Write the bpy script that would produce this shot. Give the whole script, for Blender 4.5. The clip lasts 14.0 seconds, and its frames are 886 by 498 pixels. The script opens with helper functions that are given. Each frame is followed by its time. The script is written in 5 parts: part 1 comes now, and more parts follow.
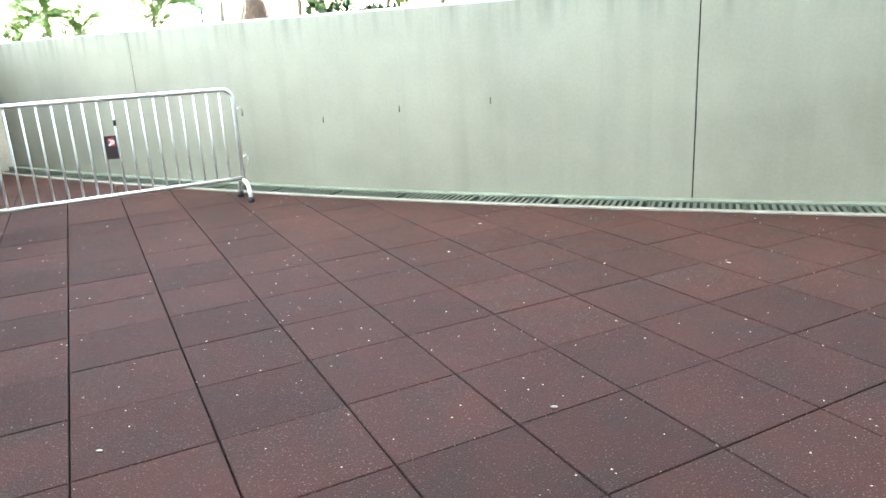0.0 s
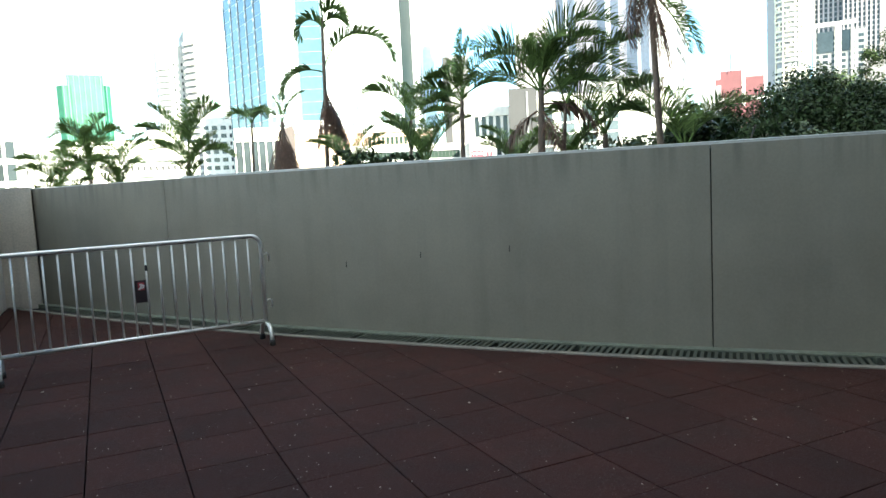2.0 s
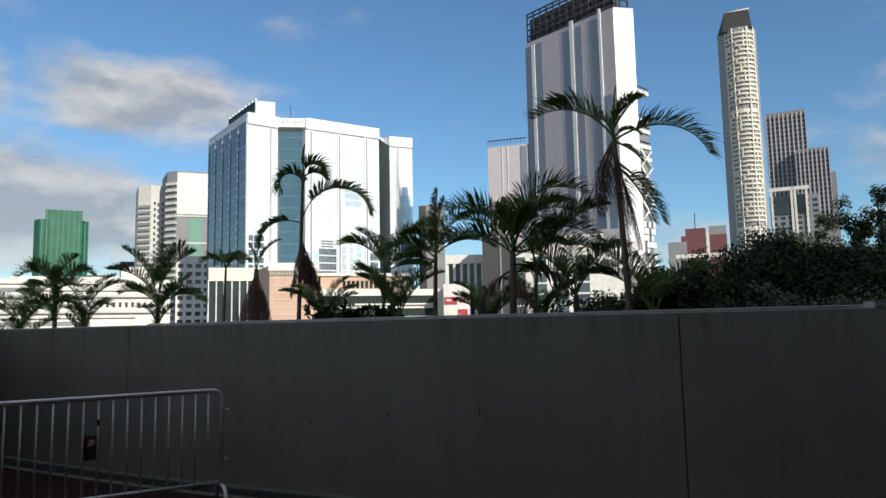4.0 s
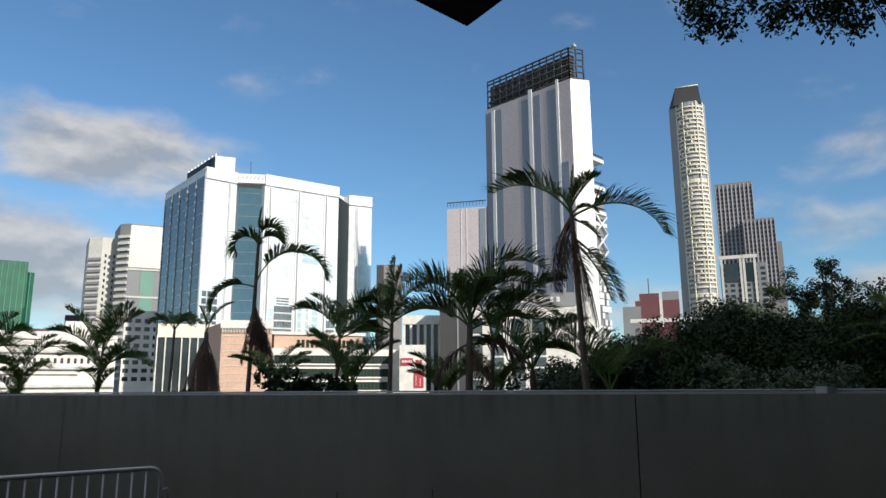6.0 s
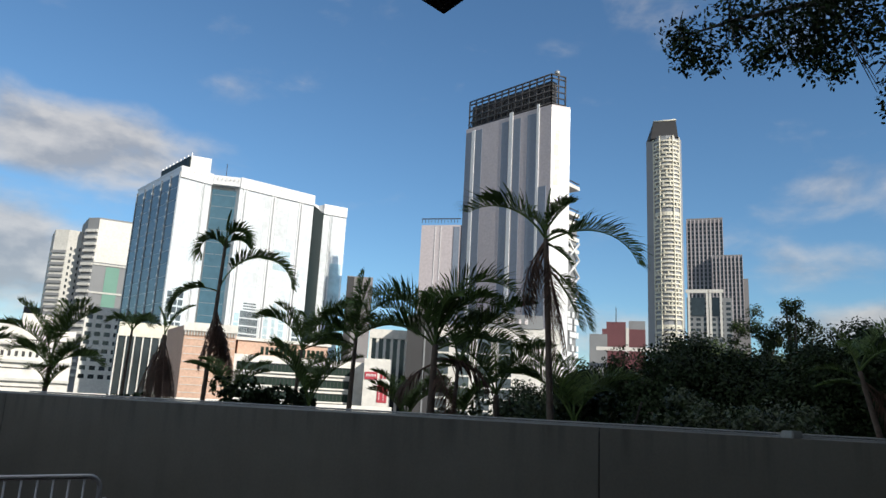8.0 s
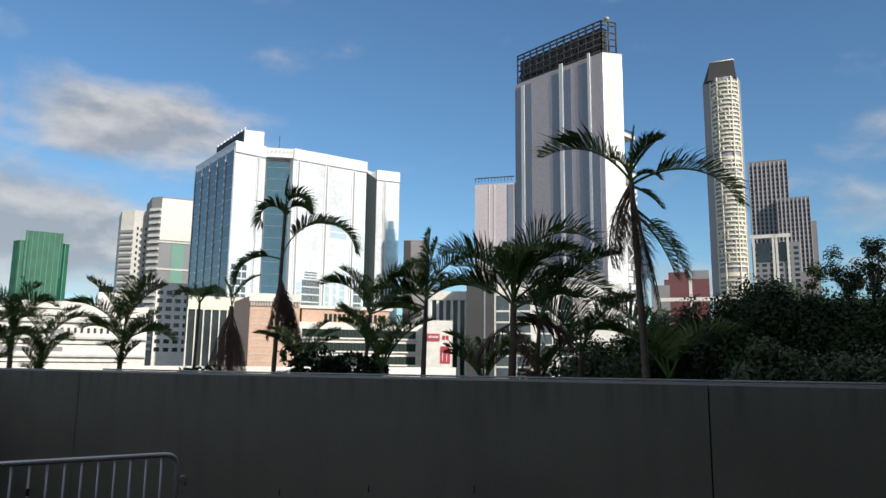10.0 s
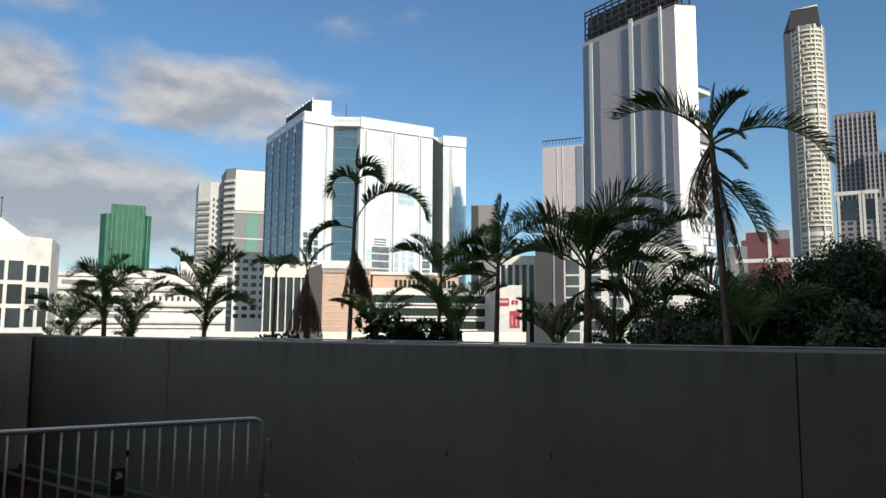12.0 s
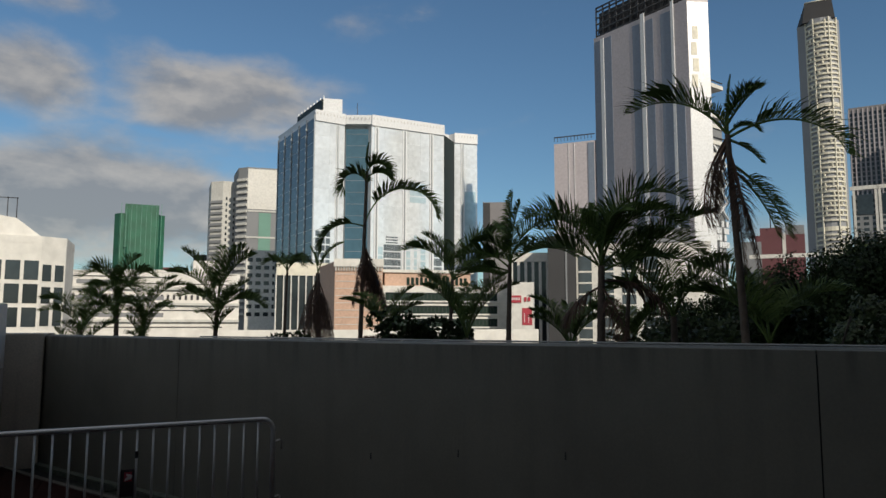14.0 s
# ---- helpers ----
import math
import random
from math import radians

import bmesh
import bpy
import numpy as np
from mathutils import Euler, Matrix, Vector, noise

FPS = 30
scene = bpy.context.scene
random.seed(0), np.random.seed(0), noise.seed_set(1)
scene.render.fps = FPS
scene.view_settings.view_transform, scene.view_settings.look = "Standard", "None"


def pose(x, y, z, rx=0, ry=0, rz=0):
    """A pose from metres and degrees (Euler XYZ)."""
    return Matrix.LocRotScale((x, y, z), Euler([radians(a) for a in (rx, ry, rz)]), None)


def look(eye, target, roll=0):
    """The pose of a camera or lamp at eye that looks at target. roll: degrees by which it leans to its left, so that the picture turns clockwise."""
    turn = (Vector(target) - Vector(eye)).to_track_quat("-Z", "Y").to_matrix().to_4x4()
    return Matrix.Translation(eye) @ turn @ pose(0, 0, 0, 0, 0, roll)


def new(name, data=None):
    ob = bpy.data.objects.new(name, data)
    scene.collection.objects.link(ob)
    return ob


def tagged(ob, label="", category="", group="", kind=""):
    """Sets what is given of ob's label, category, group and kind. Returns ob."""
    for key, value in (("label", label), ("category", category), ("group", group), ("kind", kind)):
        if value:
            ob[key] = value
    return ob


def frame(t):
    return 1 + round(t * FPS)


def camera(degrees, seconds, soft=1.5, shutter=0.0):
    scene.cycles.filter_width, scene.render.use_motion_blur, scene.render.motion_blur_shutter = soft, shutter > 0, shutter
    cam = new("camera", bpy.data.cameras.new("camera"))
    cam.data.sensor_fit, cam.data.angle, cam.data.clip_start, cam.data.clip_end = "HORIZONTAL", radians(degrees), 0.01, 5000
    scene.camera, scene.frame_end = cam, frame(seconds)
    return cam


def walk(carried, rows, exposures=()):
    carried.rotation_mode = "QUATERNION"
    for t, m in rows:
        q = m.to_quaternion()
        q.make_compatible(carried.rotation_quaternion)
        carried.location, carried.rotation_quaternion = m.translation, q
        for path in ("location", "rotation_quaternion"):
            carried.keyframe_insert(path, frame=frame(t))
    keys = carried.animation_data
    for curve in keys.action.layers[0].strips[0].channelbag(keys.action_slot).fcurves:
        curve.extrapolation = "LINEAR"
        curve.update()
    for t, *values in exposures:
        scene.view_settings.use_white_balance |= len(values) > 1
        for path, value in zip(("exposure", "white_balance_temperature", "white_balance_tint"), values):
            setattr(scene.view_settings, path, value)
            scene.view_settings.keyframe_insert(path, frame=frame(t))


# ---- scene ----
cam = camera(64.06, 14.0, soft=1.5)
PATH = [
    (0.0, pose(-0.262, -2.489, 1.369, 73.88, 3.07, -27.27)),
    (0.5, pose(-0.272, -2.494, 1.400, 76.69, 4.14, -25.17)),
    (1.0, pose(-0.285, -2.503, 1.436, 79.16, 4.11, -23.93)),
    (1.5, pose(-0.290, -2.506, 1.483, 81.44, 3.94, -24.22)),
    (2.0, pose(-0.293, -2.520, 1.504, 84.60, 2.88, -25.78)),
    (2.5, pose(-0.282, -2.524, 1.542, 88.15, 3.75, -24.95)),
    (3.0, pose(-0.295, -2.534, 1.578, 92.55, 2.36, -27.12)),
    (3.5, pose(-0.283, -2.533, 1.612, 95.44, 1.82, -26.56)),
    (4.0, pose(-0.262, -2.503, 1.633, 96.21, 1.17, -27.97)),
    (6.5, pose(-0.220, -2.449, 1.788, 102.28, -0.12, -32.60)),
    (7.0, pose(-0.228, -2.424, 1.790, 103.02, -0.63, -33.65)),
    (7.5, pose(-0.220, -2.332, 1.767, 102.03, 1.60, -34.36)),
    (8.0, pose(-0.116, -2.320, 1.817, 102.39, -2.90, -34.46)),
    (10.5, pose(0.008, -1.736, 1.854, 97.86, -0.82, -28.63)),
    (11.0, pose(-0.002, -1.750, 1.864, 96.50, -2.24, -27.72)),
    (11.5, pose(-0.020, -1.755, 1.866, 96.24, -0.82, -24.60)),
    (12.0, pose(-0.027, -1.760, 1.872, 96.19, -0.31, -23.92)),
    (12.5, pose(-0.034, -1.753, 1.868, 96.10, -0.34, -23.57)),
    (13.0, pose(-0.030, -1.745, 1.863, 95.71, -0.86, -23.70)),
    (13.5, pose(-0.034, -1.754, 1.871, 96.10, -0.17, -22.87)),
    (14.0, pose(0.020, -1.681, 1.882, 95.98, -0.06, -22.93)),
]
EXPOSURES = [(0.0, 5.0, 7350, -5), (0.3, 4.7, 7350, -5), (0.8, 3.5, 7300, -4), (1.5, 2.7, 7100, -3), (2.2, 2.4, 6800, 0), (2.6, 1.9, 6800, 5),
             (3.0, 0.85, 6600, 8), (3.5, 0.15, 6500, 9), (4.2, 0.0, 6500, 9), (6.5, 0.0, 6500, 10), (10.5, -0.05, 6500, 10),
             (12.0, -0.05, 6600, 10), (13.0, -0.1, 6700, 10), (13.5, -0.8, 6800, 10), (14.0, -0.6, 6900, 10)]
walk(cam, PATH, EXPOSURES)

# ---------------------------------------------------------------- world and sun
SUN_AZ, SUN_EL = 172.0, 28.0          # clockwise from +y; elevation
sun_dir = Vector((math.sin(radians(SUN_AZ)) * math.cos(radians(SUN_EL)),
                  math.cos(radians(SUN_AZ)) * math.cos(radians(SUN_EL)), math.sin(radians(SUN_EL))))
sun = new("sun", bpy.data.lights.new("sun", "SUN"))
sun.data.energy, sun.data.angle, sun.data.color = 5.0, radians(0.5), (1.0, 0.93, 0.82)
sun.matrix_world = look((0, 0, 60), Vector((0, 0, 60)) - sun_dir)

world = bpy.data.worlds.new("sky")
scene.world = world
world.use_nodes = True
wn, wl = world.node_tree.nodes, world.node_tree.links
wn.clear()


def wnode(kind, **vals):
    n = wn.new(kind)
    for k, v in vals.items():
        n.inputs[k].default_value = v
    return n


def wmath(op, a, b=None, clamp=False):
    n = wn.new("ShaderNodeMath")
    n.operation, n.use_clamp = op, clamp
    for i, v in enumerate((a, b)):
        if v is None:
            continue
        if isinstance(v, (int, float)):
            n.inputs[i].default_value = v
        else:
            wl.new(v, n.inputs[i])
    return n.outputs[0]


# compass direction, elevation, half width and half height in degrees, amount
# last four banks lie out of view, added to turn the skylight neutral
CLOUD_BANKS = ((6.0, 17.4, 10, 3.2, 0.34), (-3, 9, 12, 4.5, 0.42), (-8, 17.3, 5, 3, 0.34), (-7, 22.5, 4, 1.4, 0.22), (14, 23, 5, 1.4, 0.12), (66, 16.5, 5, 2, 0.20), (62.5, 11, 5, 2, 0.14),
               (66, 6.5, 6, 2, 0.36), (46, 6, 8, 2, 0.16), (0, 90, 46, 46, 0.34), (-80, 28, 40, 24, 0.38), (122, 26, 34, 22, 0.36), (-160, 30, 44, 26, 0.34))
sky = wn.new("ShaderNodeTexSky")
sky.sky_type, sky.sun_disc = "NISHITA", False
sky.sun_elevation, sky.sun_rotation = radians(SUN_EL), radians(SUN_AZ)
sky.air_density, sky.dust_density, sky.ozone_density = 1.1, 0.15, 3.5
coord = wn.new("ShaderNodeTexCoord")
sepd = wn.new("ShaderNodeSeparateXYZ")
wl.new(coord.outputs["Generated"], sepd.inputs[0])


def cloud_noise(shift, size, detail):
    """Cloud texture along the view direction, flattened towards the horizon."""
    mp = wn.new("ShaderNodeMapping")
    mp.inputs["Scale"].default_value = (1.0, 1.0, 2.0)
    mp.inputs["Location"].default_value = (0.35, 0.1, 0.12 + shift)
    wl.new(coord.outputs["Generated"], mp.inputs["Vector"])
    n = wnode("ShaderNodeTexNoise", Scale=size, Detail=detail, Roughness=0.55, Distortion=0.2)
    wl.new(mp.outputs[0], n.inputs["Vector"])
    return n.outputs[0]


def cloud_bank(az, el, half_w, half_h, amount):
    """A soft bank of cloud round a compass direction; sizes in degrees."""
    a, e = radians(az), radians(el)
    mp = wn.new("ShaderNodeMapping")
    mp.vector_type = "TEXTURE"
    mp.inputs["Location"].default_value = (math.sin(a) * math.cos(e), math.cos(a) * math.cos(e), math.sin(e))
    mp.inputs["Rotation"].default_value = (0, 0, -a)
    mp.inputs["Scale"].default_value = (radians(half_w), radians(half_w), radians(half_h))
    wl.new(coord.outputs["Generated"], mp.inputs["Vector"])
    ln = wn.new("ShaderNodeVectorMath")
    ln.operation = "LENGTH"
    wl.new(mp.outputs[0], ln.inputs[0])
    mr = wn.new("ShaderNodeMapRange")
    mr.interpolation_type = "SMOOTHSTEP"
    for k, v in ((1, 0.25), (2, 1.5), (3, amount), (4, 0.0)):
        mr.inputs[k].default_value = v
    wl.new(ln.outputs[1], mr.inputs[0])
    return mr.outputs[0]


field = wmath("ADD", wmath("MULTIPLY", cloud_noise(0.0, 4.2, 10.0), 0.62), wmath("MULTIPLY", cloud_noise(0.4, 11.0, 6.0), 0.38))
above = wmath("ADD", wmath("MULTIPLY", cloud_noise(0.035, 4.2, 10.0), 0.62), wmath("MULTIPLY", cloud_noise(0.435, 11.0, 6.0), 0.38))
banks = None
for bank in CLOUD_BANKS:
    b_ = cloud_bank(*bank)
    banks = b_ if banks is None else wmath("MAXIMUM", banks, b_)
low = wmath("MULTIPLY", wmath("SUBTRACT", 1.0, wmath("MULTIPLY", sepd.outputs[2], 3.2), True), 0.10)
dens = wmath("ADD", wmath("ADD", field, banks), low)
ramp = wn.new("ShaderNodeValToRGB")
ramp.color_ramp.interpolation = "EASE"
ramp.color_ramp.elements[0].position, ramp.color_ramp.elements[1].position = 0.57, 0.90
wl.new(dens, ramp.inputs[0])
# light on the upper rims and grey undersides are put into the cloud colour
rim = wmath("ADD", wmath("MULTIPLY", wmath("SUBTRACT", field, above), 4.5), wmath("SUBTRACT", 1.30, dens))
tone = wn.new("ShaderNodeValToRGB")
tone.color_ramp.elements[0].color, tone.color_ramp.elements[1].color = (3.5, 3.6, 3.85, 1), (6.0, 5.8, 5.6, 1)
tone.color_ramp.elements[0].position, tone.color_ramp.elements[1].position = 0.22, 0.80
wl.new(rim, tone.inputs[0])
mixc = wn.new("ShaderNodeMix")
mixc.data_type = "RGBA"
wl.new(wmath("MULTIPLY", ramp.outputs[0], 0.85), mixc.inputs[0])
tint = wn.new("ShaderNodeMix")
tint.data_type, tint.blend_type = "RGBA", "MULTIPLY"
tint.inputs[0].default_value = 1.0
tint.inputs[7].default_value = (0.81, 1.04, 1.15, 1)
wl.new(sky.outputs[0], tint.inputs[6])
wl.new(tint.outputs[2], mixc.inputs[6])
wl.new(tone.outputs[0], mixc.inputs[7])
bg = wnode("ShaderNodeBackground", Strength=0.11)
wout = wn.new("ShaderNodeOutputWorld")
wl.new(mixc.outputs[2], bg.inputs[0])
wl.new(bg.outputs[0], wout.inputs[0])


# ---------------------------------------------------------------- materials
def material(name, rgb, rough=0.7, metal=0.0, spread=0.15, scale=3.0, fine=60.0, bump=0.2, island=0.0, spec=0.5,
             streak=0.0, rgb2=None, patch=0.5, fleck=None, drips=0.0, grain=0.35):
    """Two scales of colour variation, fine relief, optional piece-to-piece variation and vertical streaks."""
    m = bpy.data.materials.new(name)
    m.use_nodes = True
    nt = m.node_tree
    b = nt.nodes["Principled BSDF"]
    b.inputs["Roughness"].default_value, b.inputs["Metallic"].default_value = rough, metal
    b.inputs["Specular IOR Level"].default_value = spec
    place = nt.nodes.new("ShaderNodeNewGeometry").outputs["Position"]

    def noise_node(s, detail, vec=None):
        n = nt.nodes.new("ShaderNodeTexNoise")
        n.inputs["Scale"].default_value, n.inputs["Detail"].default_value = s, detail
        nt.links.new(vec or place, n.inputs["Vector"])
        return n

    def mixed(fac, a, bcol, blend="MIX"):
        n = nt.nodes.new("ShaderNodeMix")
        n.data_type, n.blend_type = "RGBA", blend
        for i, v in ((0, fac), (6, a), (7, bcol)):
            if isinstance(v, (float, int)):
                n.inputs[i].default_value = v
            elif isinstance(v, tuple):
                n.inputs[i].default_value = (*v[:3], 1)
            else:
                nt.links.new(v, n.inputs[i])
        return n.outputs[2]

    def ramped(src, lo, hi):
        n = nt.nodes.new("ShaderNodeMapRange")
        n.inputs[1].default_value, n.inputs[2].default_value = lo, hi
        nt.links.new(src, n.inputs[0])
        return n.outputs[0]

    dark = tuple(max(c * (1 - spread), 0.0) for c in rgb)
    lite = tuple(min(c * (1 + spread), 1.0) for c in rgb)
    big = noise_node(scale, 5.0)
    col = mixed(ramped(big.outputs[0], 0.3, 0.7), dark, lite)
    if rgb2:
        other = noise_node(scale * 2.3, 4.0)
        fac = nt.nodes.new("ShaderNodeMath")
        fac.operation = "MULTIPLY"
        fac.inputs[1].default_value = patch
        nt.links.new(ramped(other.outputs[0], 0.45, 0.65), fac.inputs[0])
        col = mixed(fac.outputs[0], col, rgb2)
    small = noise_node(fine, 3.0)
    col = mixed(grain, col, mixed(ramped(small.outputs[0], 0.3, 0.7), tuple(c * 0.55 for c in rgb), lite))
    if streak:
        mp = nt.nodes.new("ShaderNodeMapping")
        mp.inputs["Scale"].default_value = (5.0, 5.0, 0.25)
        nt.links.new(place, mp.inputs["Vector"])
        st = noise_node(1.0, 6.0, mp.outputs[0])
        fac = nt.nodes.new("ShaderNodeMath")
        fac.operation = "MULTIPLY"
        fac.inputs[1].default_value = streak
        nt.links.new(ramped(st.outputs[0], 0.52, 0.75), fac.inputs[0])
        col = mixed(fac.outputs[0], col, tuple(c * 0.45 for c in rgb))
    if drips:
        # short rain stains that hang from the top edge
        mp2 = nt.nodes.new("ShaderNodeMapping")
        mp2.inputs["Scale"].default_value = (9.0, 9.0, 0.5)
        nt.links.new(place, mp2.inputs["Vector"])
        dn = noise_node(1.0, 3.0, mp2.outputs[0])
        sp = nt.nodes.new("ShaderNodeSeparateXYZ")
        nt.links.new(place, sp.inputs[0])
        high = nt.nodes.new("ShaderNodeMath")
        high.operation = "MULTIPLY"
        nt.links.new(ramped(sp.outputs[2], 1.38, 1.7), high.inputs[0])
        nt.links.new(ramped(dn.outputs[0], 0.5, 0.68), high.inputs[1])
        amt = nt.nodes.new("ShaderNodeMath")
        amt.operation = "MULTIPLY"
        amt.inputs[1].default_value = drips
        nt.links.new(high.outputs[0], amt.inputs[0])
        col = mixed(amt.outputs[0], col, tuple(c * 0.35 for c in rgb))
    if fleck:
        fn = noise_node(fleck[1], 1.0)
        fa = nt.nodes.new("ShaderNodeMath")
        fa.operation = "MULTIPLY"
        fa.inputs[1].default_value = fleck[3]
        nt.links.new(ramped(fn.outputs[0], fleck[2], fleck[2] + 0.06), fa.inputs[0])
        col = mixed(fa.outputs[0], col, fleck[0])
    if island:
        geo = nt.nodes.new("ShaderNodeNewGeometry")
        info = nt.nodes.new("ShaderNodeObjectInfo")
        add = nt.nodes.new("ShaderNodeMath")
        nt.links.new(geo.outputs["Random Per Island"], add.inputs[0])
        nt.links.new(info.outputs["Random"], add.inputs[1])
        fr = nt.nodes.new("ShaderNodeMath")
        fr.operation = "FRACT"
        nt.links.new(add.outputs[0], fr.inputs[0])
        hsv = nt.nodes.new("ShaderNodeHueSaturation")
        nt.links.new(ramped(fr.outputs[0], 0.0, 1.0), hsv.inputs["Value"])
        hsv.inputs["Value"].links[0].from_node.inputs[3].default_value = 1 - island
        hsv.inputs["Value"].links[0].from_node.inputs[4].default_value = 1 + island
        nt.links.new(col, hsv.inputs["Color"])
        col = hsv.outputs[0]
    nt.links.new(col, b.inputs["Base Color"])
    if bump:
        bm_ = nt.nodes.new("ShaderNodeBump")
        bm_.inputs["Strength"].default_value = bump
        bm_.inputs["Distance"].default_value = 0.01
        nt.links.new(small.outputs[0], bm_.inputs["Height"])
        nt.links.new(bm_.outputs[0], b.inputs["Normal"])
    return m


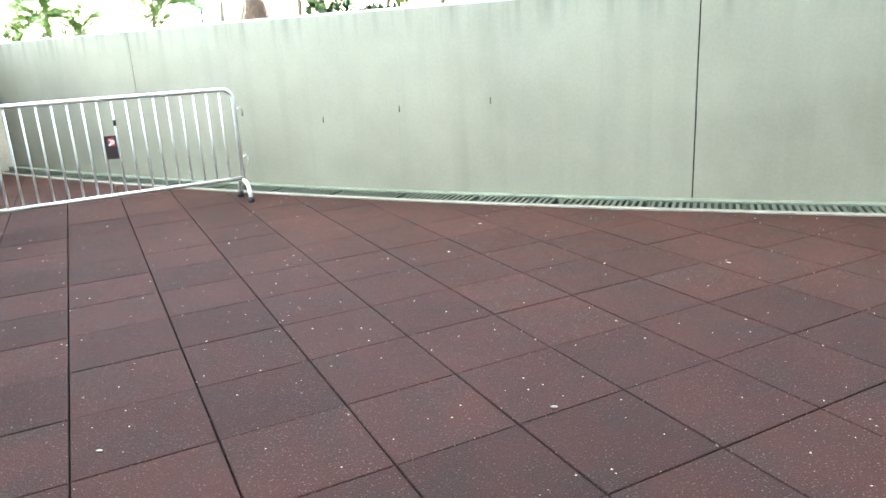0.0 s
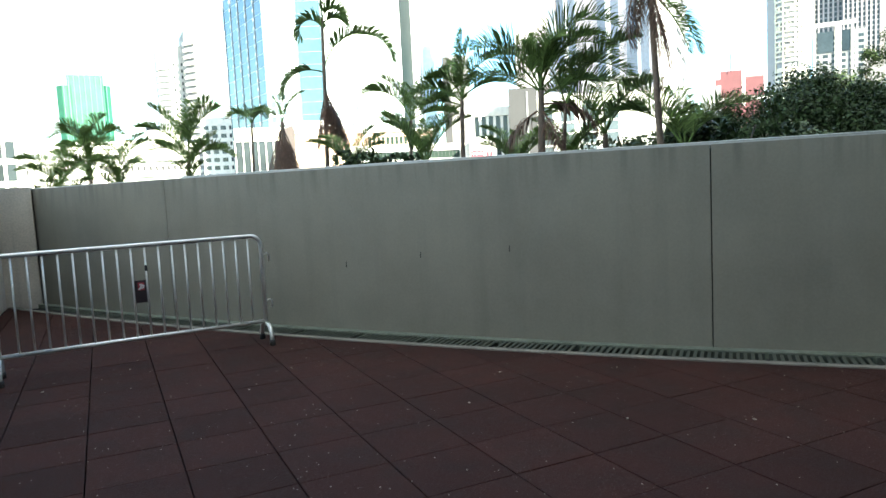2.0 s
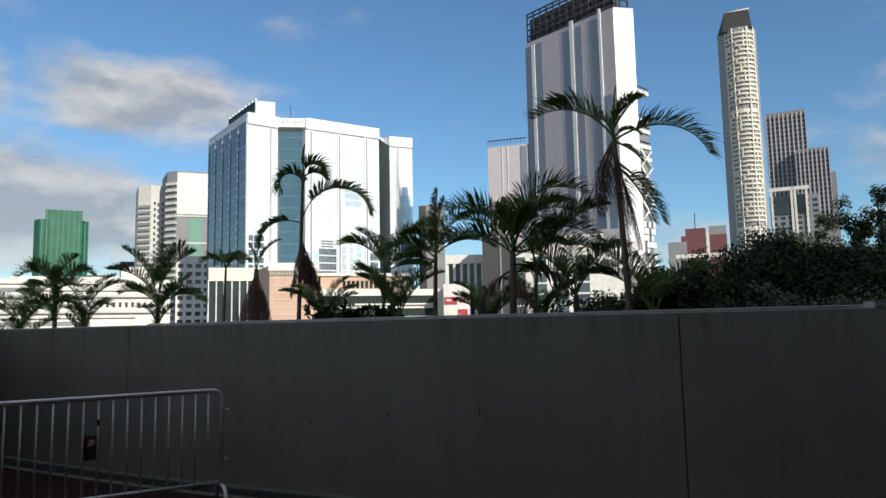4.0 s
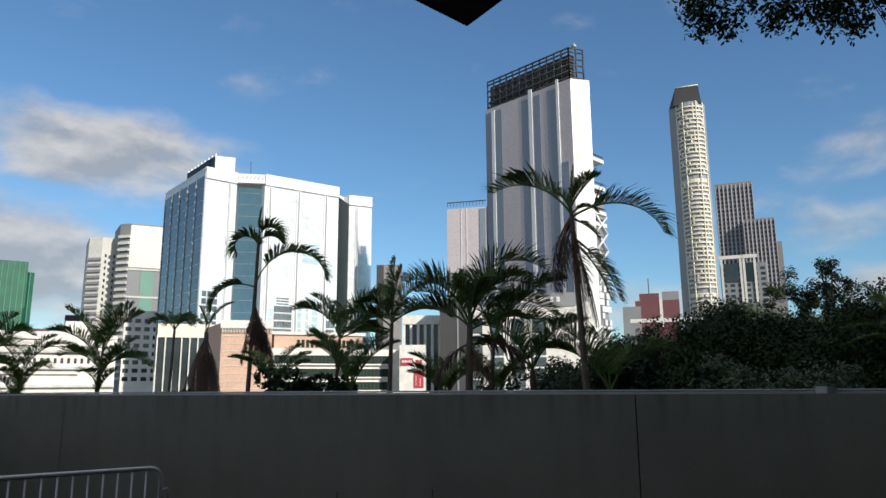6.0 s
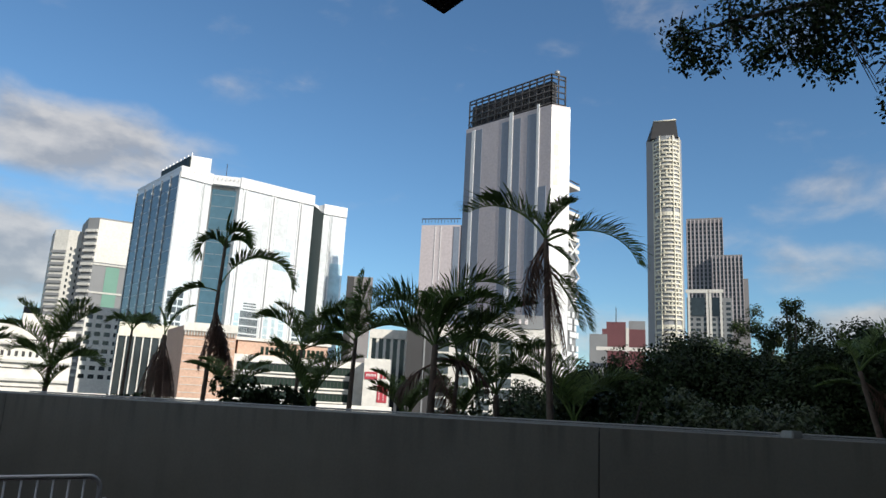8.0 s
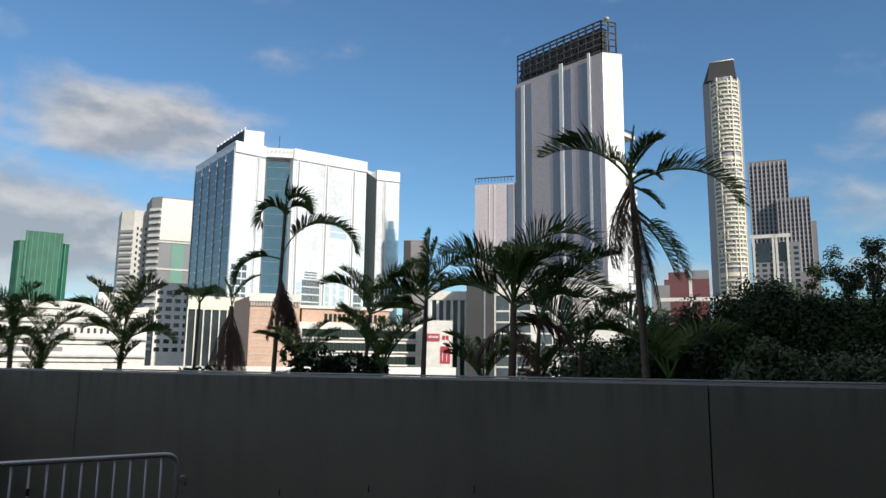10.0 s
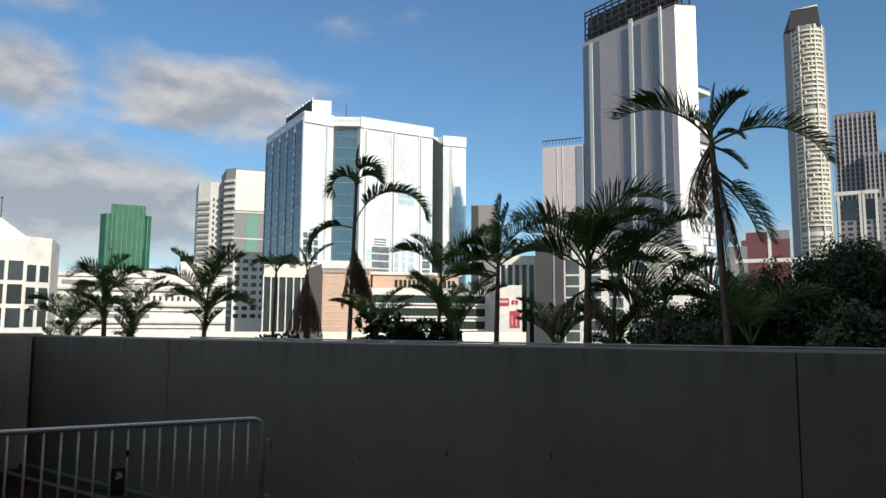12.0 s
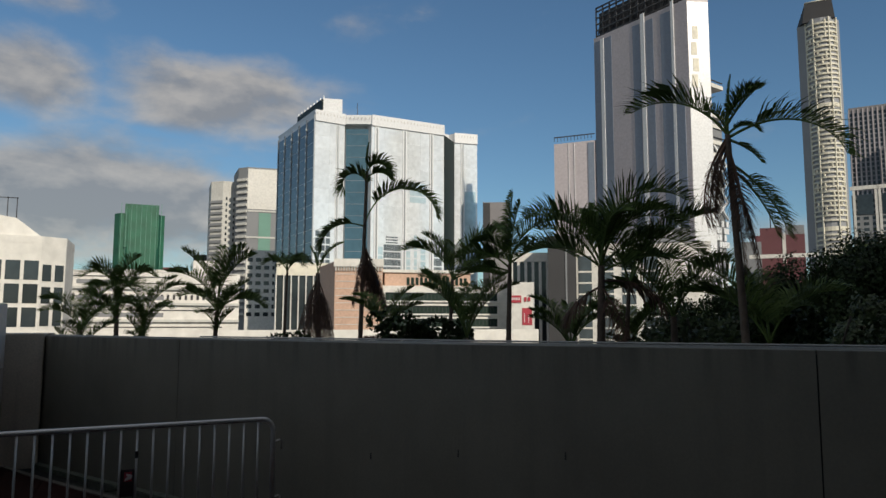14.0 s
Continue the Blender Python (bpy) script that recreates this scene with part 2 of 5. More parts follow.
M = {
    "rubber": material("rubber", (0.038, 0.0130, 0.0100), 0.92, spread=0.35, scale=1.6, fine=150, bump=0.9, island=0.16, spec=0.2, grain=0.6,
                       rgb2=(0.018, 0.0145, 0.0125), patch=0.85, fleck=((0.20, 0.14, 0.12), 120.0, 0.66, 0.5)),
    "joint": material("joint", (0.02, 0.016, 0.015), 0.9, fine=80),
    "concrete": material("concrete", (0.204, 0.190, 0.150), 0.75, spread=0.12, scale=0.9, fine=45, bump=0.08, streak=0.18, drips=0.5, grain=0.16,
                         rgb2=(0.245, 0.232, 0.19), patch=0.35),
    "concrete_plain": material("concrete_plain", (0.40, 0.41, 0.38), 0.8, spread=0.15, scale=2.5, fine=50, bump=0.2),
    "kerb": material("kerb", (0.19, 0.175, 0.15), 0.85, spread=0.3, scale=4, fine=50, bump=0.3),
    "mossy": material("mossy", (0.14, 0.16, 0.12), 0.85, spread=0.4, scale=5, fine=40, bump=0.5, rgb2=(0.22, 0.22, 0.20)),
    "grate": material("grate", (0.06, 0.068, 0.052), 0.6, spread=0.3, scale=8, fine=60),
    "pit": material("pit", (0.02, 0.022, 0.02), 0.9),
    "steel": material("steel", (0.72, 0.71, 0.68), 0.42, 0.6, spread=0.12, scale=6, fine=90, bump=0.1),
    "black": material("black", (0.02, 0.02, 0.022), 0.5),
    "rubber_foot": material("rubber_foot", (0.025, 0.025, 0.025), 0.8),
    "sign_black": material("sign_black", (0.035, 0.022, 0.024), 0.45),
    "sign_red": material("sign_red", (0.45, 0.05, 0.07), 0.5),
    "sign_white": material("sign_white", (0.75, 0.7, 0.7), 0.5),
    "panel_white": material("panel_white", (0.74, 0.72, 0.68), 0.55, spread=0.08, scale=0.8, fine=30, streak=0.35, bump=0.05),
    "pilaster": material("pilaster", (0.62, 0.54, 0.44), 0.8, spread=0.15, scale=2, streak=0.5, fine=40),
    "render_grey": material("render_grey", (0.16, 0.16, 0.16), 0.85, spread=0.1, scale=0.8, streak=0.3),
    "soffit": material("soffit", (0.05, 0.045, 0.045), 0.7),
    "flashing": material("flashing", (0.45, 0.45, 0.43), 0.5, 0.3),
    "soil": material("soil", (0.05, 0.04, 0.03), 0.95, spread=0.4, scale=6),
    "trunk": material("trunk", (0.16, 0.115, 0.085), 0.85, spread=0.35, scale=9, fine=50, bump=0.5),
    "bark": material("bark", (0.09, 0.075, 0.06), 0.9, spread=0.35, scale=5, fine=40, bump=0.6),
    "frond": material("frond", (0.115, 0.170, 0.045), 0.55, spread=0.4, scale=4, island=0.35, bump=0, spec=0.25),
    "frond_dry": material("frond_dry", (0.115, 0.062, 0.04), 0.75, spread=0.4, scale=4, island=0.3, bump=0),
    "leaf": material("leaf", (0.030, 0.047, 0.017), 0.55, spread=0.45, scale=0.6, island=0.45, bump=0, spec=0.15),
    "leaf_pale": material("leaf_pale", (0.072, 0.095, 0.037), 0.55, spread=0.35, scale=1.2, island=0.4, bump=0),
    "ground": material("ground", (0.12, 0.12, 0.12), 0.9, spread=0.3, scale=0.02, fine=1.0),
    "white_clad": material("white_clad", (0.78, 0.79, 0.80), 0.28, spread=0.04, scale=0.06, fine=2.0, bump=0),
    "blue_glass": material("blue_glass", (0.10, 0.20, 0.26), 0.08, 0.35, spread=0.12, scale=0.05, fine=0.6, bump=0, island=0.12),
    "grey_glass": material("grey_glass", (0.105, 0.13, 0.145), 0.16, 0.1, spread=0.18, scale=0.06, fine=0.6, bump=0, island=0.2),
    "slot_dark": material("slot_dark", (0.012, 0.022, 0.022), 0.5, spread=0.3, scale=0.05, fine=0.5, bump=0, spec=0.2),
    "dark_glass": material("dark_glass", (0.035, 0.045, 0.05), 0.1, 0.1, spread=0.3, scale=0.1, fine=0.6, bump=0, island=0.4),
    # near-white base stands in for bright sky reflected in the glass
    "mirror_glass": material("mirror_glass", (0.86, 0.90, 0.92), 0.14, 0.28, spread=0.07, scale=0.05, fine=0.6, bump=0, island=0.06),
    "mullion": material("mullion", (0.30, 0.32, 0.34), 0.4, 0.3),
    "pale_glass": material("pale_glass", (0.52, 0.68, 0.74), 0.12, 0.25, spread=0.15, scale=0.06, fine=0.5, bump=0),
    "pink_clad": material("pink_clad", (0.55, 0.50, 0.52), 0.5, spread=0.04, scale=0.05, fine=1.5, bump=0),
    "grey_clad": material("grey_clad", (0.22, 0.26, 0.33), 0.4, spread=0.05, scale=0.05, fine=1.5, bump=0),
    "lattice": material("lattice", (0.07, 0.07, 0.075), 0.5, 0.4),
    "cream": material("cream", (0.74, 0.70, 0.58), 0.55, spread=0.1, scale=0.05, fine=1.0, bump=0),
    "tower_grey": material("tower_grey", (0.30, 0.31, 0.33), 0.5, spread=0.1, scale=0.05, bump=0),
    "brown_tower": material("brown_tower", (0.24, 0.23, 0.235), 0.6, spread=0.1, scale=0.05, bump=0),
    "green_net": material("green_net", (0.014, 0.115, 0.065), 0.6, spread=0.35, scale=0.12, fine=1.2, bump=0, streak=0.3),
    "red_wall": material("red_wall", (0.15, 0.055, 0.062), 0.7, spread=0.15, scale=0.1, bump=0),
    "orange_brick": material("orange_brick", (0.60, 0.40, 0.30), 0.75, spread=0.1, scale=0.3, fine=3, bump=0),
    "stone_white": material("stone_white", (0.72, 0.70, 0.65), 0.7, spread=0.08, scale=0.1, fine=1, bump=0),
    "plaster": material("plaster", (0.58, 0.575, 0.54), 0.75, spread=0.1, scale=0.1, fine=1, bump=0, streak=0.2),
    "teal": material("teal", (0.14, 0.30, 0.24), 0.6, spread=0.12, scale=0.1, bump=0),
    "mid_grey": material("mid_grey", (0.23, 0.24, 0.25), 0.7, spread=0.12, scale=0.1, bump=0),
    "dark_grey": material("dark_grey", (0.045, 0.045, 0.048), 0.7, spread=0.15, scale=0.1, bump=0),
    "shop_green": material("shop_green", (0.016, 0.034, 0.026), 0.6, spec=0.15, spread=0.25, scale=0.2, bump=0),
    "litter": material("litter", (0.27, 0.24, 0.20), 0.8, island=0.3),
    "lamp_white": material("lamp_white", (0.7, 0.7, 0.68), 0.4),
}


# ---------------------------------------------------------------- building blocks
def mesh_of(bm, name, mats, smooth=False):
    me = bpy.data.meshes.new(name)
    bmesh.ops.recalc_face_normals(bm, faces=bm.faces)
    bm.to_mesh(me)
    bm.free()
    for m in (mats if isinstance(mats, (list, tuple)) else [mats]):
        me.materials.append(m)
    if smooth:
        for p in me.polygons:
            p.use_smooth = True
    return me


def part(name, bm, mat, parent=None, label="", smooth=False):
    ob = new(name, bm if isinstance(bm, bpy.types.Mesh) else mesh_of(bm, name, mat, smooth))
    if parent:
        ob.parent = parent
    if label:
        ob["label"] = label
    return ob


def thing(name, label, category, at=(0, 0, 0), rz=0, group="", kind=""):
    e = new(name)
    e.empty_display_size = 0.2
    e.matrix_basis = pose(*at, 0, 0, rz)
    return tagged(e, label, category, group, kind)


def add_box(bm, lo, hi, m=None, bevel=0.0):
    b2 = bmesh.new()
    bmesh.ops.create_cube(b2, size=1.0)
    for v in b2.verts:
        v.co = Vector([lo[i] + (v.co[i] + 0.5) * (hi[i] - lo[i]) for i in range(3)])
    if bevel:
        bmesh.ops.bevel(b2, geom=b2.edges[:], offset=bevel, segments=2, affect="EDGES")
    if m is not None:
        bmesh.ops.transform(b2, matrix=m, verts=b2.verts)
    merge(bm, b2)
    return bm


def merge(bm, b2, mat_index=None):
    vs = [bm.verts.new(v.co) for v in b2.verts]
    b2.verts.index_update()
    for f in b2.faces:
        nf = bm.faces.new([vs[v.index] for v in f.verts])
        nf.smooth = f.smooth
        nf.material_index = f.material_index if mat_index is None else mat_index
    b2.free()


def box(lo, hi, bevel=0.0, m=None):
    return add_box(bmesh.new(), lo, hi, m, bevel)


def tube(points, radius, sides=10, closed_ends=True, radii=None):
    """A swept tube along points."""
    bm = bmesh.new()
    pts = [Vector(p) for p in points]
    rings, up = [], None
    for i, p in enumerate(pts):
        d = (pts[min(i + 1, len(pts) - 1)] - pts[max(i - 1, 0)]).normalized()
        if up is None:
            up = d.orthogonal().normalized()
        up = (up - d * up.dot(d)).normalized()
        side = d.cross(up)
        r = radii[i] if radii else radius
        rings.append([bm.verts.new(p + (up * math.cos(a) + side * math.sin(a)) * r)
                      for a in [2 * math.pi * k / sides for k in range(sides)]])
    for a, b in zip(rings, rings[1:]):
        for k in range(sides):
            f = bm.faces.new((a[k], a[(k + 1) % sides], b[(k + 1) % sides], b[k]))
            f.smooth = True
    if closed_ends:
        bm.faces.new(rings[0][::-1])
        bm.faces.new(rings[-1])
    return bm


def prism(poly, z0, z1):
    bm = bmesh.new()
    lo = [bm.verts.new((x, y, z0)) for x, y in poly]
    hi = [bm.verts.new((x, y, z1)) for x, y in poly]
    n = len(poly)
    for i in range(n):
        bm.faces.new((lo[i], lo[(i + 1) % n], hi[(i + 1) % n], hi[i]))
    bm.faces.new(lo[::-1])
    bm.faces.new(hi)
    return bm


def strip_solid(inner, outer, z0, z1):
    """A curved solid between two plan lines of equal count."""
    return prism(list(inner) + list(outer)[::-1], z0, z1)


# ---------------------------------------------------------------- terrace plan
GROUND = -7.0
WALL_H, WALL_T = 1.70, 0.22
# the parapet's inner face is an arc through three plan points
ARC = ((4.84, 1.12), (2.23, 4.20), (-1.22, 9.55))


def circle3(a, b, c):
    ax, ay, bx, by, cx, cy = *a, *b, *c
    d = 2 * (ax * (by - cy) + bx * (cy - ay) + cx * (ay - by))
    ux = ((ax**2 + ay**2) * (by - cy) + (bx**2 + by**2) * (cy - ay) + (cx**2 + cy**2) * (ay - by)) / d
    uy = ((ax**2 + ay**2) * (cx - bx) + (bx**2 + by**2) * (ax - cx) + (cx**2 + cy**2) * (bx - ax)) / d
    return ux, uy, math.hypot(ax - ux, ay - uy)


CX, CY, CR = circle3(*ARC)
SIDE = 1 if math.hypot(-0.3 - CX, -2.0 - CY) > CR else -1      # terrace lies outside (1) or inside (-1) of the circle
A_START = math.atan2(ARC[0][1] - CY, ARC[0][0] - CX)
A_END = math.atan2(ARC[2][1] - CY, ARC[2][0] - CX)
A_TURN = (A_END - A_START + math.pi) % (2 * math.pi) - math.pi


def on_wall(s, off=0.0):
    """Plan point at s metres from the first arc point towards the west corner, off metres into the terrace."""
    a = A_START + (1 if A_TURN > 0 else -1) * s / CR
    r = CR + SIDE * off
    return CX + r * math.cos(a), CY + r * math.sin(a)


def wall_s(x, y):
    a = (math.atan2(y - CY, x - CX) - A_START + math.pi) % (2 * math.pi) - math.pi
    return a * CR * (1 if A_TURN > 0 else -1)


def wall_off(x, y):
    return SIDE * (math.hypot(x - CX, y - CY) - CR)


S_END = abs(A_TURN) * CR + 0.7
S_J1 = wall_s(4.22, 1.78)
S_J0 = wall_s(0.68, 6.95)
S_START = -9.0


def wall_line(s0, s1, off, step=0.3):
    n = max(2, int(abs(s1 - s0) / step) + 1)
    return [on_wall(s0 + (s1 - s0) * i / (n - 1), off) for i in range(n)]


# ground sheet
ground = tagged(new("ground", mesh_of(box((-3000, -3000, GROUND - 0.5), (3000, 3000, GROUND)), "ground", M["ground"])),
                "grey street ground far below the terrace", "ground", kind="structure")
# terrace slab under the tiles
KERB = 0.44
slab_poly = [(-1.7, -6.0)] + [(12.0, -6.0)] + wall_line(S_START, S_END, -WALL_T, 0.5) + [(-1.7, 9.6)]
floor = tagged(new("floor", mesh_of(prism(slab_poly, GROUND, -0.10), "floor", M["joint"])),
               "terrace floor of red-brown rubber tiles", "floor", kind="structure")

# parapet wall, cast in sections with open joints
wall = tagged(new("wall_north", mesh_of(strip_solid(wall_line(S_START, S_END, -0.05), wall_line(S_START, S_END, -WALL_T + 0.02), -0.3, WALL_H - 0.03),
              "wall_north", M["pit"])), "curved grey concrete parapet wall with water stains", "wall", kind="structure")
joints = [S_START, S_J1 - 6.35, S_J1, S_J0, S_END]
for s0, s1 in zip(joints, joints[1:]):
    bm = strip_solid(wall_line(s0 + 0.005, s1 - 0.005, 0.0), wall_line(s0 + 0.005, s1 - 0.005, -WALL_T), -0.28, WALL_H)
    part("concrete_panel", bm, M["concrete"], wall)
flash = tagged(new("trim", mesh_of(strip_solid(wall_line(S_START, S_END, -WALL_T + 0.05), wall_line(S_START, S_END, -WALL_T - 0.03), WALL_H, WALL_H + 0.018),
               "trim", M["flashing"])), "thin pale edge strip along the parapet top", "trim", kind="structure")

for s_, z_ in ((wall_s(3.08, 3.12), 0.86), (wall_s(2.5, 3.85), 0.80), (wall_s(1.95, 4.55), 0.70)):
    x_, y_ = on_wall(s_, 0.001)
    part("scratch", box((-0.006, -0.003, -0.03), (0.006, 0.003, 0.03), 0, pose(x_, y_, z_, 0, 8, 41)), M["pit"], wall)

# drainage channel at the wall's foot
ledge = tagged(new("ledge", mesh_of(strip_solid(wall_line(S_START, S_END, 0.10), wall_line(S_START, S_END, 0.002), -0.1, 0.012), "ledge", M["mossy"])),
               "mossy concrete ledge along the wall foot", "ledge", kind="structure")
kerb = tagged(new("kerb", mesh_of(strip_solid(wall_line(S_START, S_END, KERB), wall_line(S_START, S_END, KERB - 0.07), -0.1, 0.008), "kerb", M["kerb"])),
              "pale concrete edge of the drain channel", "kerb", kind="structure")
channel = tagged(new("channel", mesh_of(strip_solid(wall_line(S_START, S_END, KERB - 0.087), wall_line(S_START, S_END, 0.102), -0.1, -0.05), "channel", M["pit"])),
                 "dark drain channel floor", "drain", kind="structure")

# west side wall and the end pilaster
west_wall = tagged(new("wall_west", mesh_of(box((-1.95, -6.0, -0.3), (-1.68, 9.4, 2.12)), "wall_west", M["pit"])),
                   "white panelled side wall with grey joints and rust streaks", "wall", kind="structure")
for y0, y1 in ((-6.0, -3.6), (-3.6, -1.2), (-1.2, 1.2), (1.2, 3.6), (3.6, 6.2), (6.2, 9.4)):
    for z0, z1 in ((0.0, 1.28), (1.28, 2.14)):
        part("wall_panel", box((-1.68, y0 + 0.006, z0 + 0.006), (-1.65, y1 - 0.006, z1 - 0.006), 0.004), M["panel_white"], west_wall)
pil = tagged(new("pilaster", mesh_of(box((-1.95, 9.402, -0.1), (-1.20, 10.8, 1.73), 0.01), "pilaster", M["pilaster"])),
             "stained beige end pilaster beside the parapet", "pillar", kind="structure")

# the building over and behind the terrace, with its projecting roof slab
# out of view; height and width are set to shade terrace and palms
host = tagged(new("wall_south", mesh_of(box((-4.5, -16, GROUND), (36, -6.0, 17)), "wall_south", M["render_grey"])),
              "plain grey building wall behind the terrace", "wall", kind="structure")
host2 = tagged(new("wall_behind", mesh_of(box((-26, -6.0, GROUND), (-1.96, -2.5, 3.4)), "wall_behind", M["render_grey"])),
               "plain grey building wall beside the terrace", "wall", kind="structure")
CAN = (0.345, -1.605, 2.322)
# unseen overhang, added to keep skylight off the wall's right part
upper = tagged(new("wall_upper", mesh_of(box((4.5, -6.0, 6.5), (36, -1.6, 17)), "wall_upper", M["render_grey"])),
               "unseen block added to cut skylight on the terrace's east side", "wall", kind="structure")
canopy = tagged(new("ceiling", mesh_of(prism([(CAN[0], CAN[1]), (CAN[0] - 2.4, CAN[1] - 0.55), (CAN[0] - 2.4, -6.0), (CAN[0] + 0.1, -6.0)], CAN[2], CAN[2] + 0.1), "ceiling", M["soffit"])),
                "dark roof slab projecting over the terrace", "ceiling", kind="structure")

# ---------------------------------------------------------------- the city
UNIT = {}


def unit_box(name, mat):
    """A shared unit box: x 0..1, y 0..1 (outwards), z 0..1."""
    if name not in UNIT:
        UNIT[name] = mesh_of(box((0, 0, 0), (1, 1, 1)), name, mat)
    return UNIT[name]


def piece(name, key, mat, parent, p, q, u0, u1, z0, z1, out0, out1):
    """A box on the facade from p to q (plan), between fractions u0..u1, heights z0..z1, from out0 to out1 outwards."""
    d = Vector((q[0] - p[0], q[1] - p[1], 0))
    ln = d.length
    d.normalize()
    n = Vector((d.y, -d.x, 0))
    o = Vector((p[0], p[1], 0)) + d * (u0 * ln) + n * out0
    ob = new(name, unit_box(key, mat))
    ob.parent = parent
    m = Matrix((d, n, Vector((0, 0, 1)))).transposed().to_4x4()
    ob.matrix_basis = Matrix.Translation((o.x, o.y, z0)) @ m @ Matrix.Diagonal(((u1 - u0) * ln, out1 - out0, z1 - z0, 1))
    return ob


def windows(parent, p, q, z0, z1, cols, rows, wf=0.6, hf=0.5, mat="dark_glass", name="window", margin=0.0):
    for c in range(cols):
        for r in range(rows):
            a = margin + (1 - 2 * margin) * (c + 0.5 - wf / 2) / cols
            b = margin + (1 - 2 * margin) * (c + 0.5 + wf / 2) / cols
            h = (z1 - z0) / rows
            piece(name, "pane_" + mat, M[mat], parent, p, q, a, b, z0 + h * (r + 0.5 - hf / 2), z0 + h * (r + 0.5 + hf / 2), -0.2, 0.06)


def bands(parent, p, q, z0, z1, rows, hf=0.45, mat="dark_glass", name="window_band", out=0.08):
    h = (z1 - z0) / rows
    for r in range(rows):
        piece(name, "band_" + mat, M[mat], parent, p, q, 0.0, 1.0, z0 + h * (r + 0.5 - hf / 2), z0 + h * (r + 0.5 + hf / 2), -0.2, out)


def building(name, label, poly, top, mat, z0=GROUND, roof_edge=0.8):
    b = thing(name, label, "building", group="city buildings")
    part("wall", prism(poly, z0, top), M[mat], b)
    xs, ys = [p[0] for p in poly], [p[1] for p in poly]
    cx, cy = sum(xs) / len(xs), sum(ys) / len(ys)
    part("roof", prism([(cx + (x - cx) * 1.004, cy + (y - cy) * 1.004) for x, y in poly], top, top + roof_edge), M[mat], b)
    return b


def slab_of(p, q, depth):
    """A footprint behind the front line p..q (p at the left as seen from the terrace)."""
    d = Vector((q[0] - p[0], q[1] - p[1])).normalized()
    n = Vector((-d.y, d.x)) * depth
    return [p, q, (q[0] + n.x, q[1] + n.y), (p[0] + n.x, p[1] + n.y)]


# mirror-glass office block with white frames
A = [(49.1, 289.4), (54.7, 246.6), (66.3, 248.6), (67.0, 252.5), (74.9, 249.2), (75.6, 245.1), (105.8, 247.7), (107.5, 256.5), (113.0, 259.5), (114.0, 256.3), (123.8, 255.2), (128.0, 292.0)]
ZA = 78.0
blk = building("office_block", "white-framed mirror-glass office block with a dark glass recess", A, ZA, "white_clad")
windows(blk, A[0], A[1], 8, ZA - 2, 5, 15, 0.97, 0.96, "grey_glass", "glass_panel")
for k in range(6):
    piece("mullion", "mullion", M["mullion"], blk, A[0], A[1], max(0, k / 5 - 0.010), min(1, k / 5 + 0.010), 8, ZA - 1, -0.1, 0.3)
    for r in range(22):
        if 0 < k < 5:
            piece("rib_clip", "ribclip", M["white_clad"], blk, A[0], A[1], k / 5 - 0.010, k / 5 + 0.010, 10 + r * 3.0, 11.0 + r * 3.0, 0.3, 0.42)
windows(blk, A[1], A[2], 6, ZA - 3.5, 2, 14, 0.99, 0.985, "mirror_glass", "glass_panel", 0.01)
piece("glass_panel", "pane_blue_glass", M["blue_glass"], blk, A[2], A[5], 0.03, 0.97, 6, ZA - 4, -3.9, -2.2)
for r in range(1, 16):
    piece("mullion", "mullion", M["mullion"], blk, A[2], A[5], 0.03, 0.97, 6 + r * 4.4, 6.12 + r * 4.4, -2.2, -2.12)
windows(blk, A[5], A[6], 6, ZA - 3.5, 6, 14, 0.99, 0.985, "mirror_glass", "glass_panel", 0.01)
# streaky reflections of the blocks opposite, painted on as groups of tinted panes
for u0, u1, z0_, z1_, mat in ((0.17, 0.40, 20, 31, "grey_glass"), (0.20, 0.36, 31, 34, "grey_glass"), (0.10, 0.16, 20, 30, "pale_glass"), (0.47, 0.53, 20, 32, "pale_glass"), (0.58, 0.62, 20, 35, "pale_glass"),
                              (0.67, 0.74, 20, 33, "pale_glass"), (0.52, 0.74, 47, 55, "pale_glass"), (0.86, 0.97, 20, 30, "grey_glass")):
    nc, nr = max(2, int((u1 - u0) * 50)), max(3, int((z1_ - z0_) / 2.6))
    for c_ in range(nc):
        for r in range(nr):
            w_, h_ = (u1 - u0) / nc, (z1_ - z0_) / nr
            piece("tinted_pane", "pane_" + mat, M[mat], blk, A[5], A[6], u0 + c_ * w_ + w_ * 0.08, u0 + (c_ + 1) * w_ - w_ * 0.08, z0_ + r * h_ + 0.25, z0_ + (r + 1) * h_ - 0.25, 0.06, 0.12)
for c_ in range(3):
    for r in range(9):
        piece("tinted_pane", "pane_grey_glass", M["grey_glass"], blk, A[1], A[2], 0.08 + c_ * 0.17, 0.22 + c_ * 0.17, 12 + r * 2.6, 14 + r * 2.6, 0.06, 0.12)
# bluish glass of the right wing, no reflection
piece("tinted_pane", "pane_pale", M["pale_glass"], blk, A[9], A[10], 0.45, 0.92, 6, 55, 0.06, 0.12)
for p_, q_, us in ((A[5], A[6], (0.05, 0.085, 0.425, 0.46, 0.80, 0.835)), (A[1], A[2], (0.72, 0.80)), (A[9], A[10], (0.30, 0.40))):
    for u in us:
        piece("rib", "rib_white", M["white_clad"], blk, p_, q_, u - 0.008, u + 0.008, 6, ZA - 2.5, 0.0, 0.45)
    for a_, b_ in zip(us[::2], us[1::2]):
        piece("mullion", "mullion", M["mullion"], blk, p_, q_, (a_ + b_) / 2 - 0.006, (a_ + b_) / 2 + 0.006, 6, ZA - 4, 0.0, 0.3)
